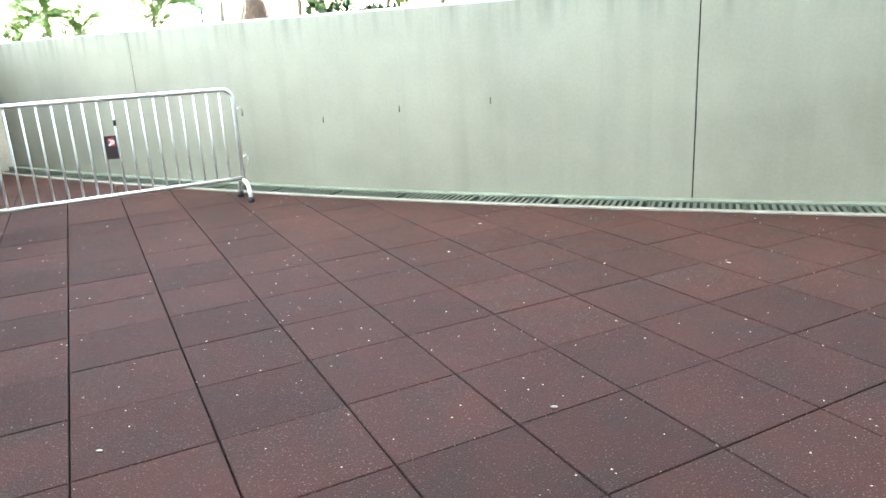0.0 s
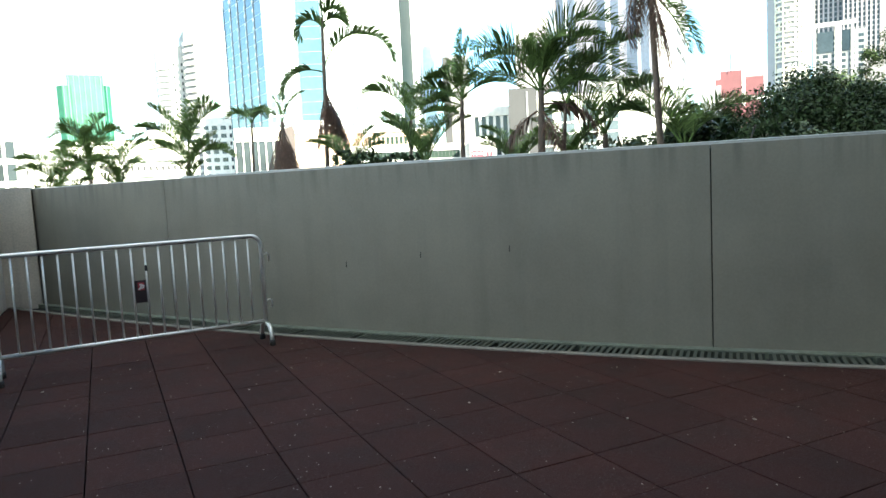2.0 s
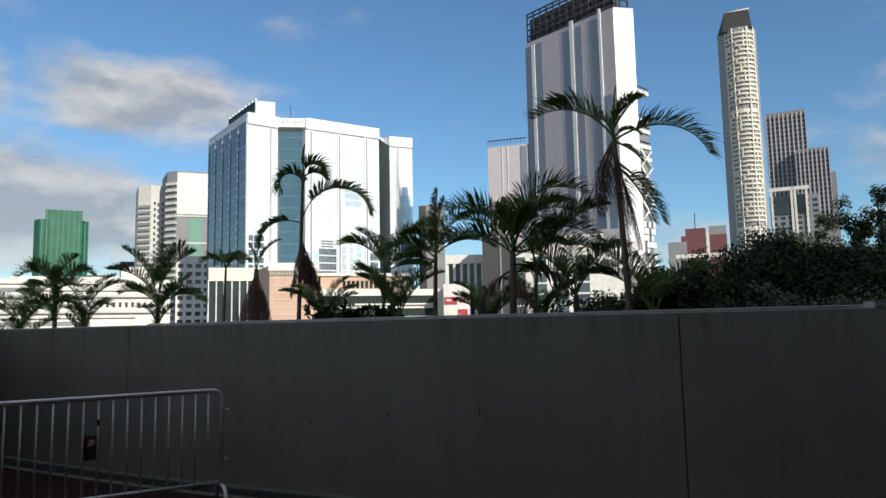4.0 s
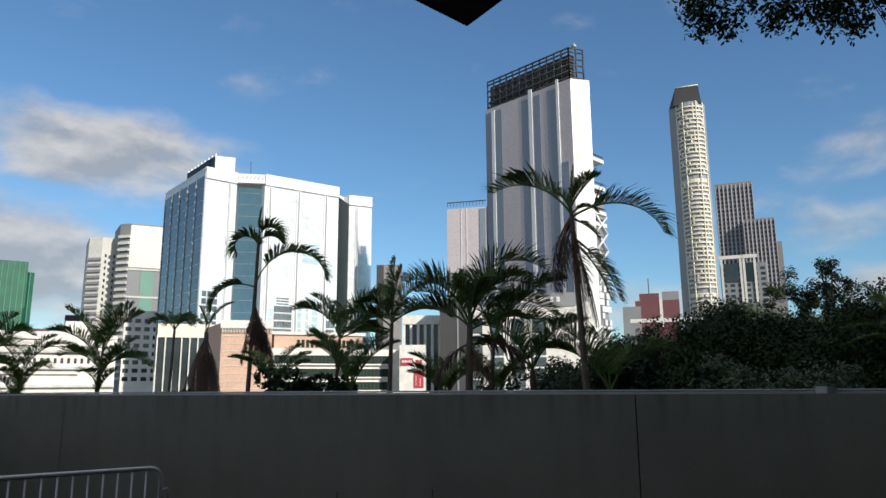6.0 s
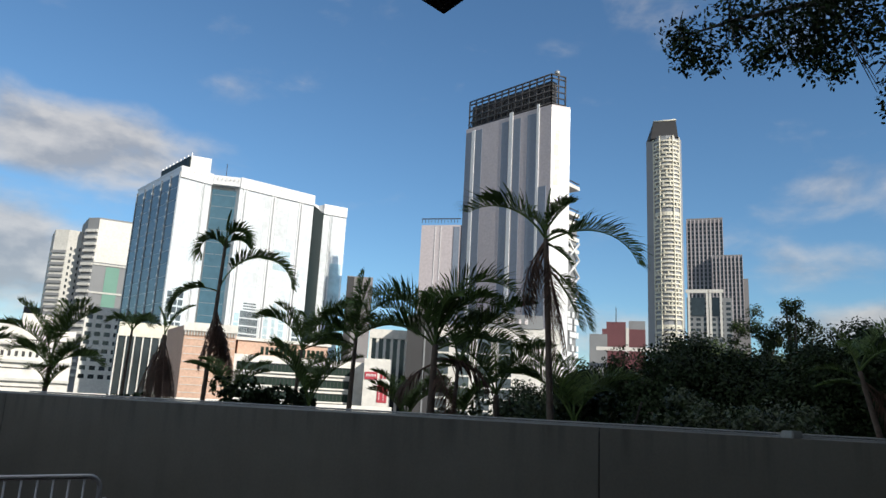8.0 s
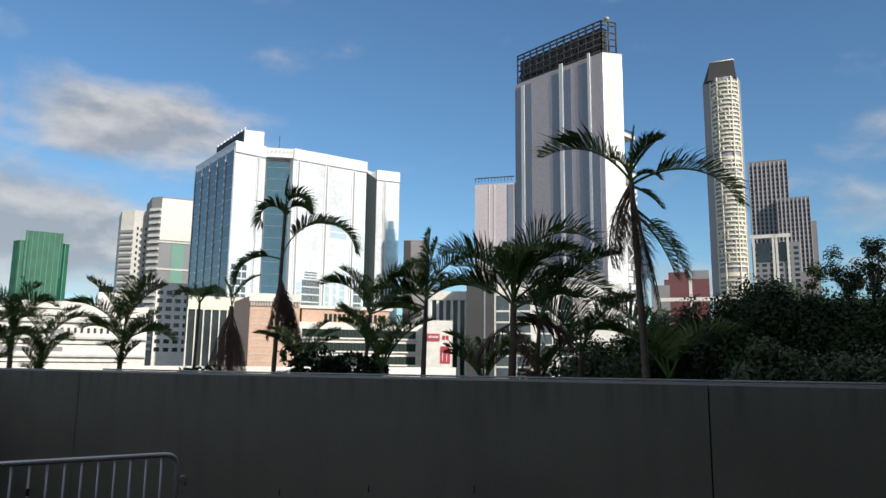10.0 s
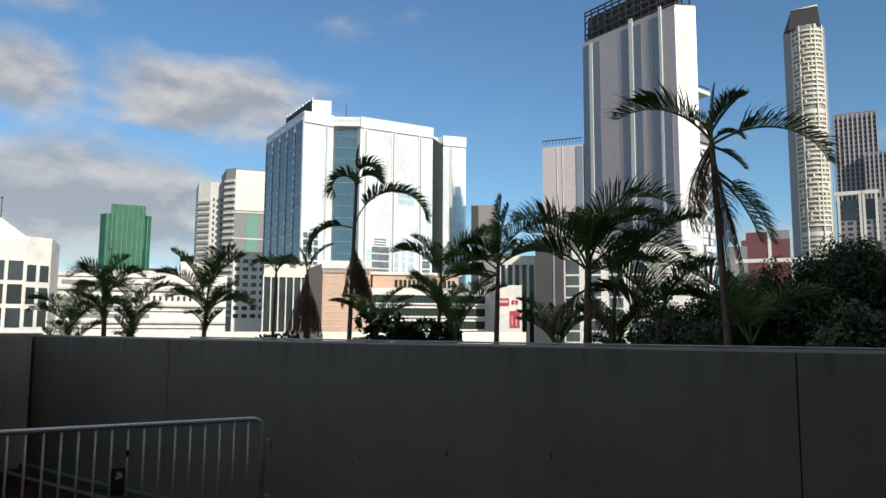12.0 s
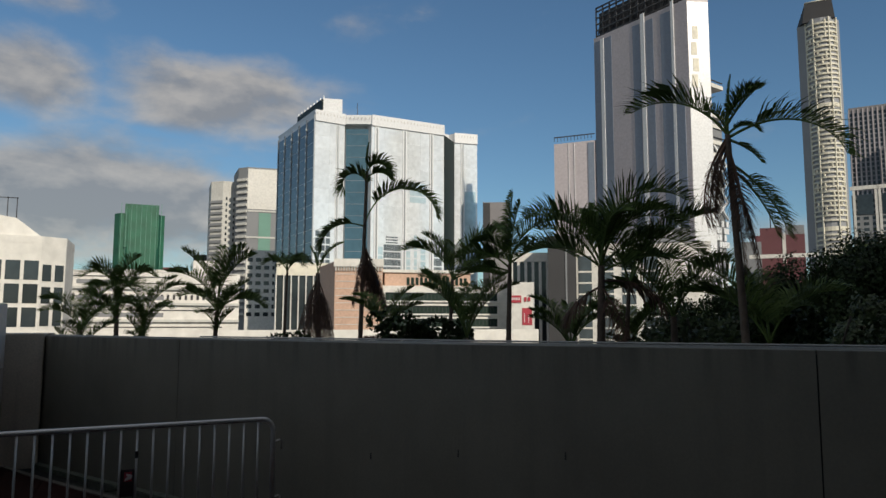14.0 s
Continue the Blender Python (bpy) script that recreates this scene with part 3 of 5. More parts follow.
for p_, q_ in ((A[1], A[2]), (A[5], A[6]), (A[9], A[10])):
    piece("top_band", "rib_white", M["white_clad"], blk, p_, q_, 0.0, 1.0, ZA - 3.2, ZA + 0.9, -0.1, 0.6)
for p_, q_, n_ in ((A[1], A[2], 9), (A[2], A[5], 7), (A[5], A[6], 22), (A[9], A[10], 8)):
    for k in range(n_):
        piece("dentil", "dentil", M["plaster"], blk, p_, q_, (k + 0.4) / n_, (k + 0.6) / n_, ZA - 0.9, ZA - 0.1, 0.55, 0.66)
piece("glass_panel", "pane_dark_slot", M["slot_dark"], blk, A[6], A[9], 0.0, 1.0, 6, ZA - 3, -3.0, 0.1)
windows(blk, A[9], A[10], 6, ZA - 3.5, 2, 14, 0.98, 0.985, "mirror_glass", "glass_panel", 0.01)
part("roof_plant", prism([(54.5, 276), (58.2, 248.9), (65.0, 247.6), (66.0, 276)], ZA, 84.2), M["white_clad"], blk)
for k in range(8):
    piece("louvre", "louvre", M["slot_dark"], blk, (54.5, 276), (58.2, 248.9), k / 8 + 0.004, k / 8 + 0.121, ZA + 0.9, 83.9, -0.1, 0.5)
part("mast", tube([(72, 252, ZA), (72, 252, ZA + 7)], 0.12, 5), M["lattice"], blk)
part("recess_head", prism([(66.3, 248.7), (75.5, 245.2), (76, 250), (67, 253)], ZA - 2.6, ZA + 0.8), M["white_clad"], blk)
for k in range(9):
    piece("roof_post", "roofpost", M["white_clad"], blk, (54.5, 276), (58.2, 248.9), k / 8 - 0.004, k / 8 + 0.004, 83.4, 85.2, -0.3, 0.1)

# tall slab tower in pink-white and grey stripes with a roof billboard frame
B = [(127.7, 178.1), (135.0, 144.9), (140.8, 143.05), (136.0, 180.0)]
ZB = 90.4
tow = building("striped_tower", "tall slab tower in pale and grey stripes with roof frame", B, ZB, "pink_clad")
for u0, u1 in ((0.0, 0.077), (0.12, 0.206), (0.445, 0.525), (0.585, 0.663), (0.74, 0.844)):
    piece("stripe_panel", "stripe", M["grey_clad"], tow, B[0], B[1], u0, u1, GROUND, ZB - 0.6, -0.1, 0.1)
piece("stripe_panel", "stripe", M["grey_clad"], tow, B[0], B[1], 0.875, 0.955, GROUND, 66, -0.1, 0.2)
for u0, u1 in ((0.08, 0.118), (0.535, 0.575), (0.846, 0.872)):
    piece("fin", "fin", M["white_clad"], tow, B[0], B[1], u0, u1, GROUND, ZB + (2.0 if u0 > 0.1 else -0.4), 0.0, 0.3)
for k in range(4):
    piece("sign_panel", "sidesign", M["cream"], tow, B[1], B[2], 0.14 + 0.07 * (k % 2), 0.40 + 0.07 * (k % 2), 66 + k * 4.6, 69.6 + k * 4.6, 0.06, 0.16)
# whiter panel paints in the sun's glare on the narrow face
piece("side_panel", "sunlit_face", M["white_clad"], tow, B[1], B[2], 0.01, 0.99, GROUND, ZB, 0.0, 0.06)
# roof billboard frame: posts, rails and braces
F0, F1, F2 = Vector((128.9, 178.4, 0)), Vector((135.4, 145.6, 0)), Vector((140.2, 144.6, 0))
for z in (92.0, 94.0, 96.0, 98.0, 100.2, 101.4):
    part("frame_rail", tube([F0 + Vector((0, 0, z)), F1 + Vector((0, 0, z)), F2 + Vector((0, 0, z))], 0.28, 4), M["lattice"], tow)

for k in range(13):
    f = F0.lerp(F1, k / 12)
    part("frame_post", tube([f + Vector((0, 0, ZB)), f + Vector((0, 0, 101.4))], 0.25, 4), M["lattice"], tow)
    if k < 12:
        g = F0.lerp(F1, (k + 1) / 12)
        part("frame_brace", tube([f + Vector((0.2, 0, 91)), g + Vector((0.2, 0, 100))], 0.18, 4), M["lattice"], tow)
for k in range(3):
    f = F1.lerp(F2, k / 2)
    part("frame_post", tube([f + Vector((0, 0, ZB)), f + Vector((0, 0, 101.4))], 0.25, 4), M["lattice"], tow)
part("billboard_back", prism([(129.9, 178.2), (136.2, 146.4), (138.6, 146.6), (132.4, 178.4)], 91.5, 99.8), M["lattice"], tow)
ball = bmesh.new()
bmesh.ops.create_uvsphere(ball, u_segments=12, v_segments=8, radius=0.9)
bmesh.ops.translate(ball, vec=(137.5, 145.4, 102.3), verts=ball.verts)
part("roof_globe", ball, M["mullion"], tow, "small pale globe on the frame", True)
lower = prism([(118.65, 188.1), (127.4, 178.6), (136, 181), (126, 196)], GROUND, 58.6)
part("lower_wing", lower, M["pink_clad"], tow)
piece("stripe_panel", "stripe", M["grey_clad"], tow, (118.65, 188.1), (127.4, 178.6), 0.84, 0.99, GROUND, 58, -0.1, 0.25)
for u in (0.36, 0.5):
    piece("fin", "fin", M["grey_clad"], tow, (118.65, 188.1), (127.4, 178.6), u, u + 0.01, GROUND, 58.4, 0, 0.2)
for k in range(12):
    piece("rail_post", "railpost", M["lattice"], tow, (118.65, 188.1), (127.4, 178.6), k / 12, k / 12 + 0.01, 59.4, 60.8, -0.3, -0.1)
piece("rail_bar", "railbar", M["lattice"], tow, (118.65, 188.1), (127.4, 178.6), 0, 1, 60.6, 60.9, -0.3, -0.1)
# stacked balconies and braces on the east flank
E0, E1 = (140.8, 143.3), (146.6, 144.8)
for z in (66.5, 58.0, 55.0, 50.5, 47.0):
    piece("balcony", "balc", M["stone_white"], tow, E0, E1, 0.0, 1.0, z, z + 1.1, -6, 0.2)
    piece("balcony_rail", "balcrail", M["lattice"], tow, E0, E1, 0.0, 1.0, z + 1.9, z + 2.1, -0.3, 0.1)
part("flank", prism([(140.8, 143.5), (146.0, 145.0), (146, 160), (138, 160)], GROUND, 57), M["mid_grey"], tow)
for k in range(4):
    z = 30 + k * 5.0
    part("brace", tube([(140.9, 143.0, z), (146.4, 144.4, z + 5.0)], 0.35, 4), M["white_clad"], tow)
    part("brace", tube([(146.4, 144.4, z), (140.9, 143.0, z + 5.0)], 0.35, 4), M["white_clad"], tow)
rnd = random.Random(5)
for r in range(12):
    for c in range(5):
        if rnd.random() < 0.55:
            piece("facade_tile", "ftile", M["white_clad"], tow, E0, E1, c * 0.2 + 0.01, c * 0.2 + 0.19, 7 + r * 1.9, 8.6 + r * 1.9, 0.0, 0.3)

# very tall rounded residential tower
TC = Vector((447, 352, 0))
view = Vector((-TC.x, -TC.y, 0)).normalized()
side = Vector((-view.y, view.x, 0))          # to the right as seen from the terrace is -side
right = -side if (-side).dot(Vector((0.6, -0.8, 0))) > 0 else side
ten = thing("residential_tower", "very tall cream residential tower with rounded balcony floors", "building", group="city buildings")


def curved_front(w, d, n=9):
    pts = []
    for k in range(n):
        a = math.pi * (k / (n - 1))
        pts.append(TC + right * (-math.cos(a) * w / 2 + 2.6) + view * (math.sin(a) * d))
    return [(p.x, p.y) for p in pts]


core = curved_front(19.2, 8) + [tuple((TC - view * 14 + right * 13).xy), tuple((TC - view * 14 - right * 9).xy)]
part("wall", prism(core, GROUND, 222), M["tower_grey"], ten)
ring_me = mesh_of(prism(curved_front(20.6, 9.2, 13), 0, 1.25), "balcony_floor", M["cream"])
tall_me = mesh_of(prism(curved_front(19.8, 8.7, 13), 0, 3.0), "balcony_floor", M["cream"])
pane_me = mesh_of(box((-0.7, -0.5, 0), (0.7, 0.5, 1.9)), "bay_panel", M["cream"])
edge_pts = curved_front(20.2, 8.9, 13)
rr = random.Random(8)
for k in range(63):
    z = 5 + k * 3.42
    if k in (18, 44):
        part("balcony_floor", tall_me, None, ten).location = (0, 0, z)
        continue
    if k in (19, 45):
        continue
    part("balcony_floor", ring_me, None, ten).location = (0, 0, z)
    if k > 20:
        for q in range(1, 12, 2):
            if rr.random() < 0.55:
                part("bay_panel", pane_me, None, ten).matrix_basis = pose(*edge_pts[q + rr.choice((0, 0, 1)) if q < 11 else q], z + 1.2, 0, 0, rr.uniform(0, 40))
for k in (1, 4, 8, 11):
    a = edge_pts[k]
    part("pier", prism([(a[0] - 0.45, a[1] - 0.45), (a[0] + 0.45, a[1] - 0.45), (a[0] + 0.45, a[1] + 0.45), (a[0] - 0.45, a[1] + 0.45)], GROUND, 222), M["cream"], ten)
for off, nm in ((-7.3, "side_wall"), (13.0, "side_wall")):
    lw = TC + right * off
    wd = 5.6 if off < 0 else -1.4
    part(nm, prism([tuple((lw + view * 2).xy), tuple((lw - right * wd - view * 2).xy), tuple((lw - right * wd - view * 14).xy), tuple((lw - view * 14).xy)], GROUND, 221), M["tower_grey"], ten)
crown_bm = bmesh.new()
base = [TC - right * 13.4 - view * 6, TC - right * 9 + view * 5, TC + right * 12 + view * 6, TC + right * 13 - view * 8]
topp = [TC - right * 7.5 - view * 6, TC - right * 7 + view * 2, TC + right * 10.5 + view * 3, TC + right * 10.5 - view * 8]
lo = [crown_bm.verts.new((b_.x, b_.y, 221)) for b_ in base]
hi = [crown_bm.verts.new((b_.x, b_.y, 236.5)) for b_ in topp]
for k in range(4):
    crown_bm.faces.new((lo[k], lo[(k + 1) % 4], hi[(k + 1) % 4], hi[k]))
crown_bm.faces.new(hi)
crown_bm.faces.new(lo[::-1])
part("crown", crown_bm, M["dark_grey"], ten, "sloping dark grey crown")
part("crown_rim", tube([p_ + Vector((0, 0, 237)) for p_ in topp] + [topp[0] + Vector((0, 0, 237))], 0.55, 4), M["cream"], ten)
# stepped brown towers beside it
P1 = [(609, 451.6), (629.5, 423), (650, 440), (630, 468)]
st = building("stepped_tower", "grey-brown stepped high-rise with gridded windows", P1, 204, "brown_tower")
windows(st, P1[0], P1[1], 90, 200, 9, 25, 0.5, 0.72, "dark_glass")
for k in range(10):
    piece("rib", "st_rib", M["pink_clad"], st, P1[0], P1[1], max(0, k / 9 - 0.012), min(1, k / 9 + 0.012), 90, 203, 0.0, 0.9)
P2 = slab_of((614.9, 426.6), (630.8, 403.0), 16)
part("wing", prism(P2, GROUND, 163), M["brown_tower"], st)
windows(st, P2[0], P2[1], 90, 160, 8, 16, 0.5, 0.72, "dark_glass")
for k in range(9):
    piece("rib", "st_rib", M["pink_clad"], st, P2[0], P2[1], max(0, k / 8 - 0.014), min(1, k / 8 + 0.014), 90, 162, 0.0, 0.9)
part("low_wing", prism(slab_of((629, 412), (636, 401), 14), GROUND, 139), M["brown_tower"], st)
P3 = slab_of((520.2, 387.0), (541.5, 357.0), 18)
fr = building("portal_tower", "grey block with pale portal frames on its roof", P3, 103, "mid_grey")
windows(fr, P3[0], P3[1], 60, 101, 6, 9, 0.6, 0.55, "dark_glass")
for u0, u1 in ((0.02, 0.48), (0.5, 0.78)):
    piece("portal", "portal", M["stone_white"], fr, P3[0], P3[1], u0, u0 + 0.05, 70, 110, 0, 1.2)
    piece("portal", "portal", M["stone_white"], fr, P3[0], P3[1], u1 - 0.05, u1, 70, 110, 0, 1.2)
    piece("portal_beam", "portal", M["stone_white"], fr, P3[0], P3[1], u0 - 0.04, u1 + 0.04, 108, 111, 0, 1.4)
piece("bay", "bay_dark", M["dark_glass"], fr, P3[0], P3[1], 0.1, 0.4, 88, 104, 0, 0.6)
piece("bay", "bay_dark", M["dark_glass"], fr, P3[0], P3[1], 0.56, 0.74, 88, 104, 0, 0.6)

# red-walled block
R0 = slab_of((306, 285), (322, 267), 20)
rb = building("red_block", "low red-walled building with roof tanks", R0, 48.5, "red_wall")
piece("roof_tank", "tank", M["red_wall"], rb, R0[0], R0[1], 0.1, 0.55, 48, 53.5, -8, -1)
piece("roof_tank", "tank_grey", M["mid_grey"], rb, R0[0], R0[1], 0.62, 1.0, 48, 54.5, -9, -3)
piece("stripe_panel", "stone_stripe", M["stone_white"], rb, R0[0], R0[1], 0.55, 0.62, 34, 50, -0.2, 0.3)
piece("parapet", "stone_stripe", M["stone_white"], rb, (296, 280), (318, 256), 0, 1, 36, 38, -0.2, 0.5)
part("antenna", tube([(311, 279, 53), (311, 279, 62)], 0.25, 4), M["lattice"], rb)
part("hut", prism(slab_of((300, 289), (307, 282), 8), GROUND, 46), M["mid_grey"], rb)

# residential blocks at the west
C1 = [(33.5, 418.0), (39.5, 413.0), (52.0, 413.0), (54, 440), (34, 440)]
c1 = building("apartment_block", "slim beige apartment tower with small dark windows", C1, 81.5, "plaster")
windows(c1, C1[1], C1[2], 20, 74, 3, 16, 0.22, 0.5)
bands(c1, C1[0], C1[1], 20, 72, 16, 0.45, "mid_grey", "balcony", 0.9)
C2 = [(46.0, 398.0), (50.5, 393.0), (68.0, 391.0), (70, 420), (46, 420)]
c2 = building("apartment_block", "grey apartment tower with a teal stripe and sunlit top painted pale", C2, 86.5, "mid_grey")
# top above the neighbour's shadow is painted paler than the shaded body
piece("top_panel", "sunlit_top", M["stone_white"], c2, C2[1], C2[2], 0.0, 1.0, 64, 86.4, -0.1, 0.25)
piece("stripe_panel", "teal_stripe", M["teal"], c2, C2[1], C2[2], 0.36, 0.72, 10, 62, -0.1, 0.3)
for z in (48, 62.5):
    piece("ledge", "plaster_ledge", M["plaster"], c2, C2[1], C2[2], 0.0, 1.0, z, z + 0.9, -0.1, 0.4)
bands(c2, C2[0], C2[1], 5, 82, 22, 0.4, "plaster", "balcony", 1.2)
C3 = slab_of((42.0, 325.0), (56.5, 323.2), 20)
c3 = building("apartment_block", "white tenement block with dark square windows", C3, 33.8, "stone_white")
windows(c3, C3[0], C3[1], 4, 32, 4, 8, 0.62, 0.5)
GT = [(-23, 604), (-19, 597), (-15, 597), (-13, 594), (8, 594), (10, 598), (13.5, 600), (14, 625), (-23, 625)]
gt = building("netted_tower", "tower under repair wrapped in green netting", GT, 86, "green_net")
part("netting", prism([(-15.5, 594.5), (9.0, 594.5), (9, 620), (-15.5, 620)], 60, 94), M["green_net"], gt)
for k in range(9):
    part("scaffold_pole", tube([(-18 + k * 3.6, 593.5, GROUND), (-18 + k * 3.6, 593.5, 95)], 0.22, 4), M["teal"], gt)
far1 = building("far_block", "distant low reddish city block", slab_of((14, 698), (31, 697.5), 20), 52, "red_wall")
far2 = building("far_block", "distant dark grey city block", slab_of((30, 497), (47, 496), 20), 46.5, "dark_grey")
windows(far2, (30, 497), (47, 496), 10, 44, 4, 6, 0.5, 0.5)
far3 = building("far_block", "distant pale plastered city block", slab_of((-60, 640), (-30, 642), 20), 44, "plaster")
dkb = building("dark_block", "dark slab block with a pale side", slab_of((154.1, 311.7), (165.4, 305.9), 20), 61, "brown_tower")
piece("dark_edge", "dkedge", M["dark_grey"], dkb, (154.1, 311.7), (165.4, 305.9), 0.0, 0.28, GROUND, 61.4, -0.1, 0.5)

# dark glass annexe with pale fins below the office block
D0, D1 = (30.1, 175.0), (42.5, 172.6)
an = building("annexe", "low dark glass building with pale vertical fins", slab_of(D0, D1, 20), 14.5, "dark_glass")
piece("fascia", "fascia", M["cream"], an, D0, D1, 0, 1, 13.6, 16.8, -0.2, 0.5)
for k in range(8):
    piece("fin", "fin_pale", M["stone_white"], an, D0, D1, k / 7 - 0.01, k / 7 + 0.012, 0, 14, 0, 0.6)
# orange brick corner block and the long shopping podium
O0, O1, O2 = (29.4, 114.2), (37.0, 111.8), (39.0, 121.9)
ob_ = building("brick_block", "orange brick corner building with a white cornice", [O0, O1, (41, 124), (30, 128)], 11.4, "orange_brick")
piece("cornice", "cornice", M["stone_white"], ob_, O0, O1, -0.02, 1.02, 11.3, 12.6, -0.3, 0.5)
for k in range(18):
    piece("dentil", "dentil_w", M["plaster"], ob_, O0, O1, k / 18 + 0.01, k / 18 + 0.035, 10.6, 11.3, 0.0, 0.4)
for k in range(9):
    piece("course", "course", M["plaster"], ob_, O0, O1, 0.02, 0.98, 0.4 + k * 1.2, 0.5 + k * 1.2, 0.0, 0.07)
G0, G1 = (37.2, 112.4), (62.0, 108.0)
po = building("shopping_podium", "long white shopping podium with green glazed bands", slab_of(G0, G1, 22), 7.4, "stone_white")
for z in (-0.2, 2.0, 4.2, 6.4):
    piece("glass_band", "shopband", M["shop_green"], po, G0, G1, 0.02, 0.80, z - 0.7, z + 0.65, 0.0, 0.12)
    # raised dark strip: the shade of a gap given as colour
    piece("shadow_gap", "shopshade", M["dark_glass"], po, G0, G1, 0.02, 0.80, z + 0.45, z + 0.66, 0.0, 0.2)
    for k in range(30):
        piece("glazing_bar", "shopbar", M["dark_grey"], po, G0, G1, 0.02 + k * 0.026, 0.0225 + k * 0.026, z - 0.7, z + 0.45, 0.1, 0.16)
    piece("ledge", "shopledge", M["stone_white"], po, G0, G1, 0.0, 0.82, z - 0.95, z - 0.7, 0.0, 0.5)
piece("upper_storey", "upper", M["orange_brick"], po, G0, G1, 0.02, 0.62, 8.2, 10.6, -6, -1.0)
piece("upper_cornice", "uppercornice", M["stone_white"], po, G0, G1, 0.0, 0.64, 10.5, 11.0, -6, -0.6)
for k in range(14):
    piece("upper_window", "pane_shop", M["shop_green"], po, G0, G1, 0.17 + k * 0.031, 0.19 + k * 0.031, 8.4, 9.7, -1.0, -0.9)
SG0, SG1 = (56.2, 103.4), (60.0, 101.2)
sg = building("sign_block", "white corner building with a red sign board", slab_of(SG0, SG1, 10), 7.9, "stone_white")
piece("sign_board", "sgred", M["sign_red"], sg, SG0, SG1, 0.05, 0.52, 5.3, 6.5, 0.05, 0.2)
for k in range(7):
    piece("lettering", "sgw", M["sign_white"], sg, SG0, SG1, 0.1 + k * 0.055, 0.135 + k * 0.055, 5.75, 6.15, 0.2, 0.24)
for k in range(2):
    piece("lettering", "sgr", M["sign_red"], sg, SG0, SG1, 0.62 + k * 0.14, 0.72 + k * 0.14, 5.5, 6.2, 0.05, 0.12)
piece("poster", "sgposter", M["sign_red"], sg, SG0, SG1, 0.55, 0.92, 1.6, 4.4, 0.05, 0.12)
piece("poster_mark", "sgw", M["sign_white"], sg, SG0, SG1, 0.62, 0.64, 2.0, 3.6, 0.12, 0.16)
piece("poster_mark", "sgw", M["sign_white"], sg, SG0, SG1, 0.78, 0.80, 1.9, 3.2, 0.12, 0.16)
# pylon building and grey tower leg, then the hotel with white columns
Y0, Y1 = (80.4, 147.2), (88.4, 142.6)
py = building("column_block", "dark glazed building with tall white columns", slab_of(Y0, Y1, 18), 17.5, "dark_glass")
for k in range(6):
    piece("column", "col_w", M["stone_white"], py, Y0, Y1, k / 5.5, k / 5.5 + 0.07, GROUND, 16.5, 0.1, 0.8)
piece("fascia", "col_fascia", M["stone_white"], py, Y0, Y1, 0, 1.05, 16.4, 18.5, -0.1, 1.0)
gl = building("grey_slab", "plain dark grey slab building", slab_of((82.9, 134.3), (88.2, 131.0), 8), 20.5, "dark_grey")
piece("edge_strip", "edge_strip", M["mid_grey"], gl, (82.9, 134.3), (88.2, 131.0), 0.62, 0.68, GROUND, 20.5, 0.0, 0.2)
H0, H1 = (92.2, 139.0), (116.5, 120.0)
ho = building("hotel_block", "white-columned building with gridded glass and a roof sign band", slab_of(H0, H1, 16), 19.5, "stone_white")
for k in range(4):
    piece("glass_bay", "bayglass", M["grey_glass"], ho, H0, H1, 0.05 + k * 0.16, 0.15 + k * 0.16, GROUND, 17.5, -0.1, 0.1)
    for r in range(7):
        piece("bay_rail", "col_w", M["stone_white"], ho, H0, H1, 0.05 + k * 0.16, 0.15 + k * 0.16, -2 + r * 2.6, -1.6 + r * 2.6, 0.1, 0.22)
piece("sign_band", "signband", M["mid_grey"], ho, H0, H1, 0.38, 0.86, 20.2, 23.4, -3, 0.3)
for k, w in enumerate((0.02, 0.02, 0.02, 0.035, 0.01, 0.02, 0.025)):
    piece("lettering", "sgw", M["sign_white"], ho, H0, H1, 0.45 + k * 0.045, 0.45 + k * 0.045 + w, 21.2, 22.4, 0.3, 0.5)

# white buildings close to the west
W0, W1, W2 = (-21.0, 86.5), (-10.5, 87.2), (-8.2, 88.6)
wl_ = building("white_corner_block", "white tiled block with a rounded end and dark square windows", [W0, W1, W2, (-8.0, 96), (-21, 100)], 10.6, "stone_white")
windows(wl_, W0, W1, 1.2, 8.9, 6, 3, 0.8, 0.82)
windows(wl_, W1, W2, 1.2, 8.6, 2, 3, 0.7, 0.74)
gab = bmesh.new()
gv = [gab.verts.new(v) for v in ((-21, 87.0, 10.6), (-9.6, 88, 10.6), (-13.2, 88, 13.4), (-21, 87.0, 14.5), (-21, 96, 10.6), (-9.6, 96, 10.6), (-13.2, 96, 13.4), (-21, 96, 14.5))]
for ids in ((0, 1, 2, 3), (7, 6, 5, 4), (1, 5, 6, 2), (2, 6, 7, 3), (0, 3, 7, 4), (0, 4, 5, 1)):
    gab.faces.new([gv[i] for i in ids])
part("gable", gab, M["stone_white"], wl_)
for k in range(4):
    part("roof_rail", tube([(-16 + k * 0.9, 88.5, 13.4), (-16 + k * 0.9, 88.5, 15.8)], 0.06, 4), M["lattice"], wl_)
part("roof_rail", tube([(-16.2, 88.5, 15.7), (-13.2, 88.5, 15.7)], 0.06, 4), M["lattice"], wl_)
L0, L1 = (-9.9, 107.8), (13.2, 107.4)
lo_ = building("long_white_block", "long low white building with stepped ledges", slab_of(L0, L1, 14), 8.2, "stone_white")
piece("upper_storey", "lowup", M["stone_white"], lo_, L0, L1, 0.12, 0.9, 8, 9.6, -8, -2)
piece("stair_head", "lowup", M["stone_white"], lo_, L0, L1, 0.72, 0.92, 9.5, 11.2, -6, -3)
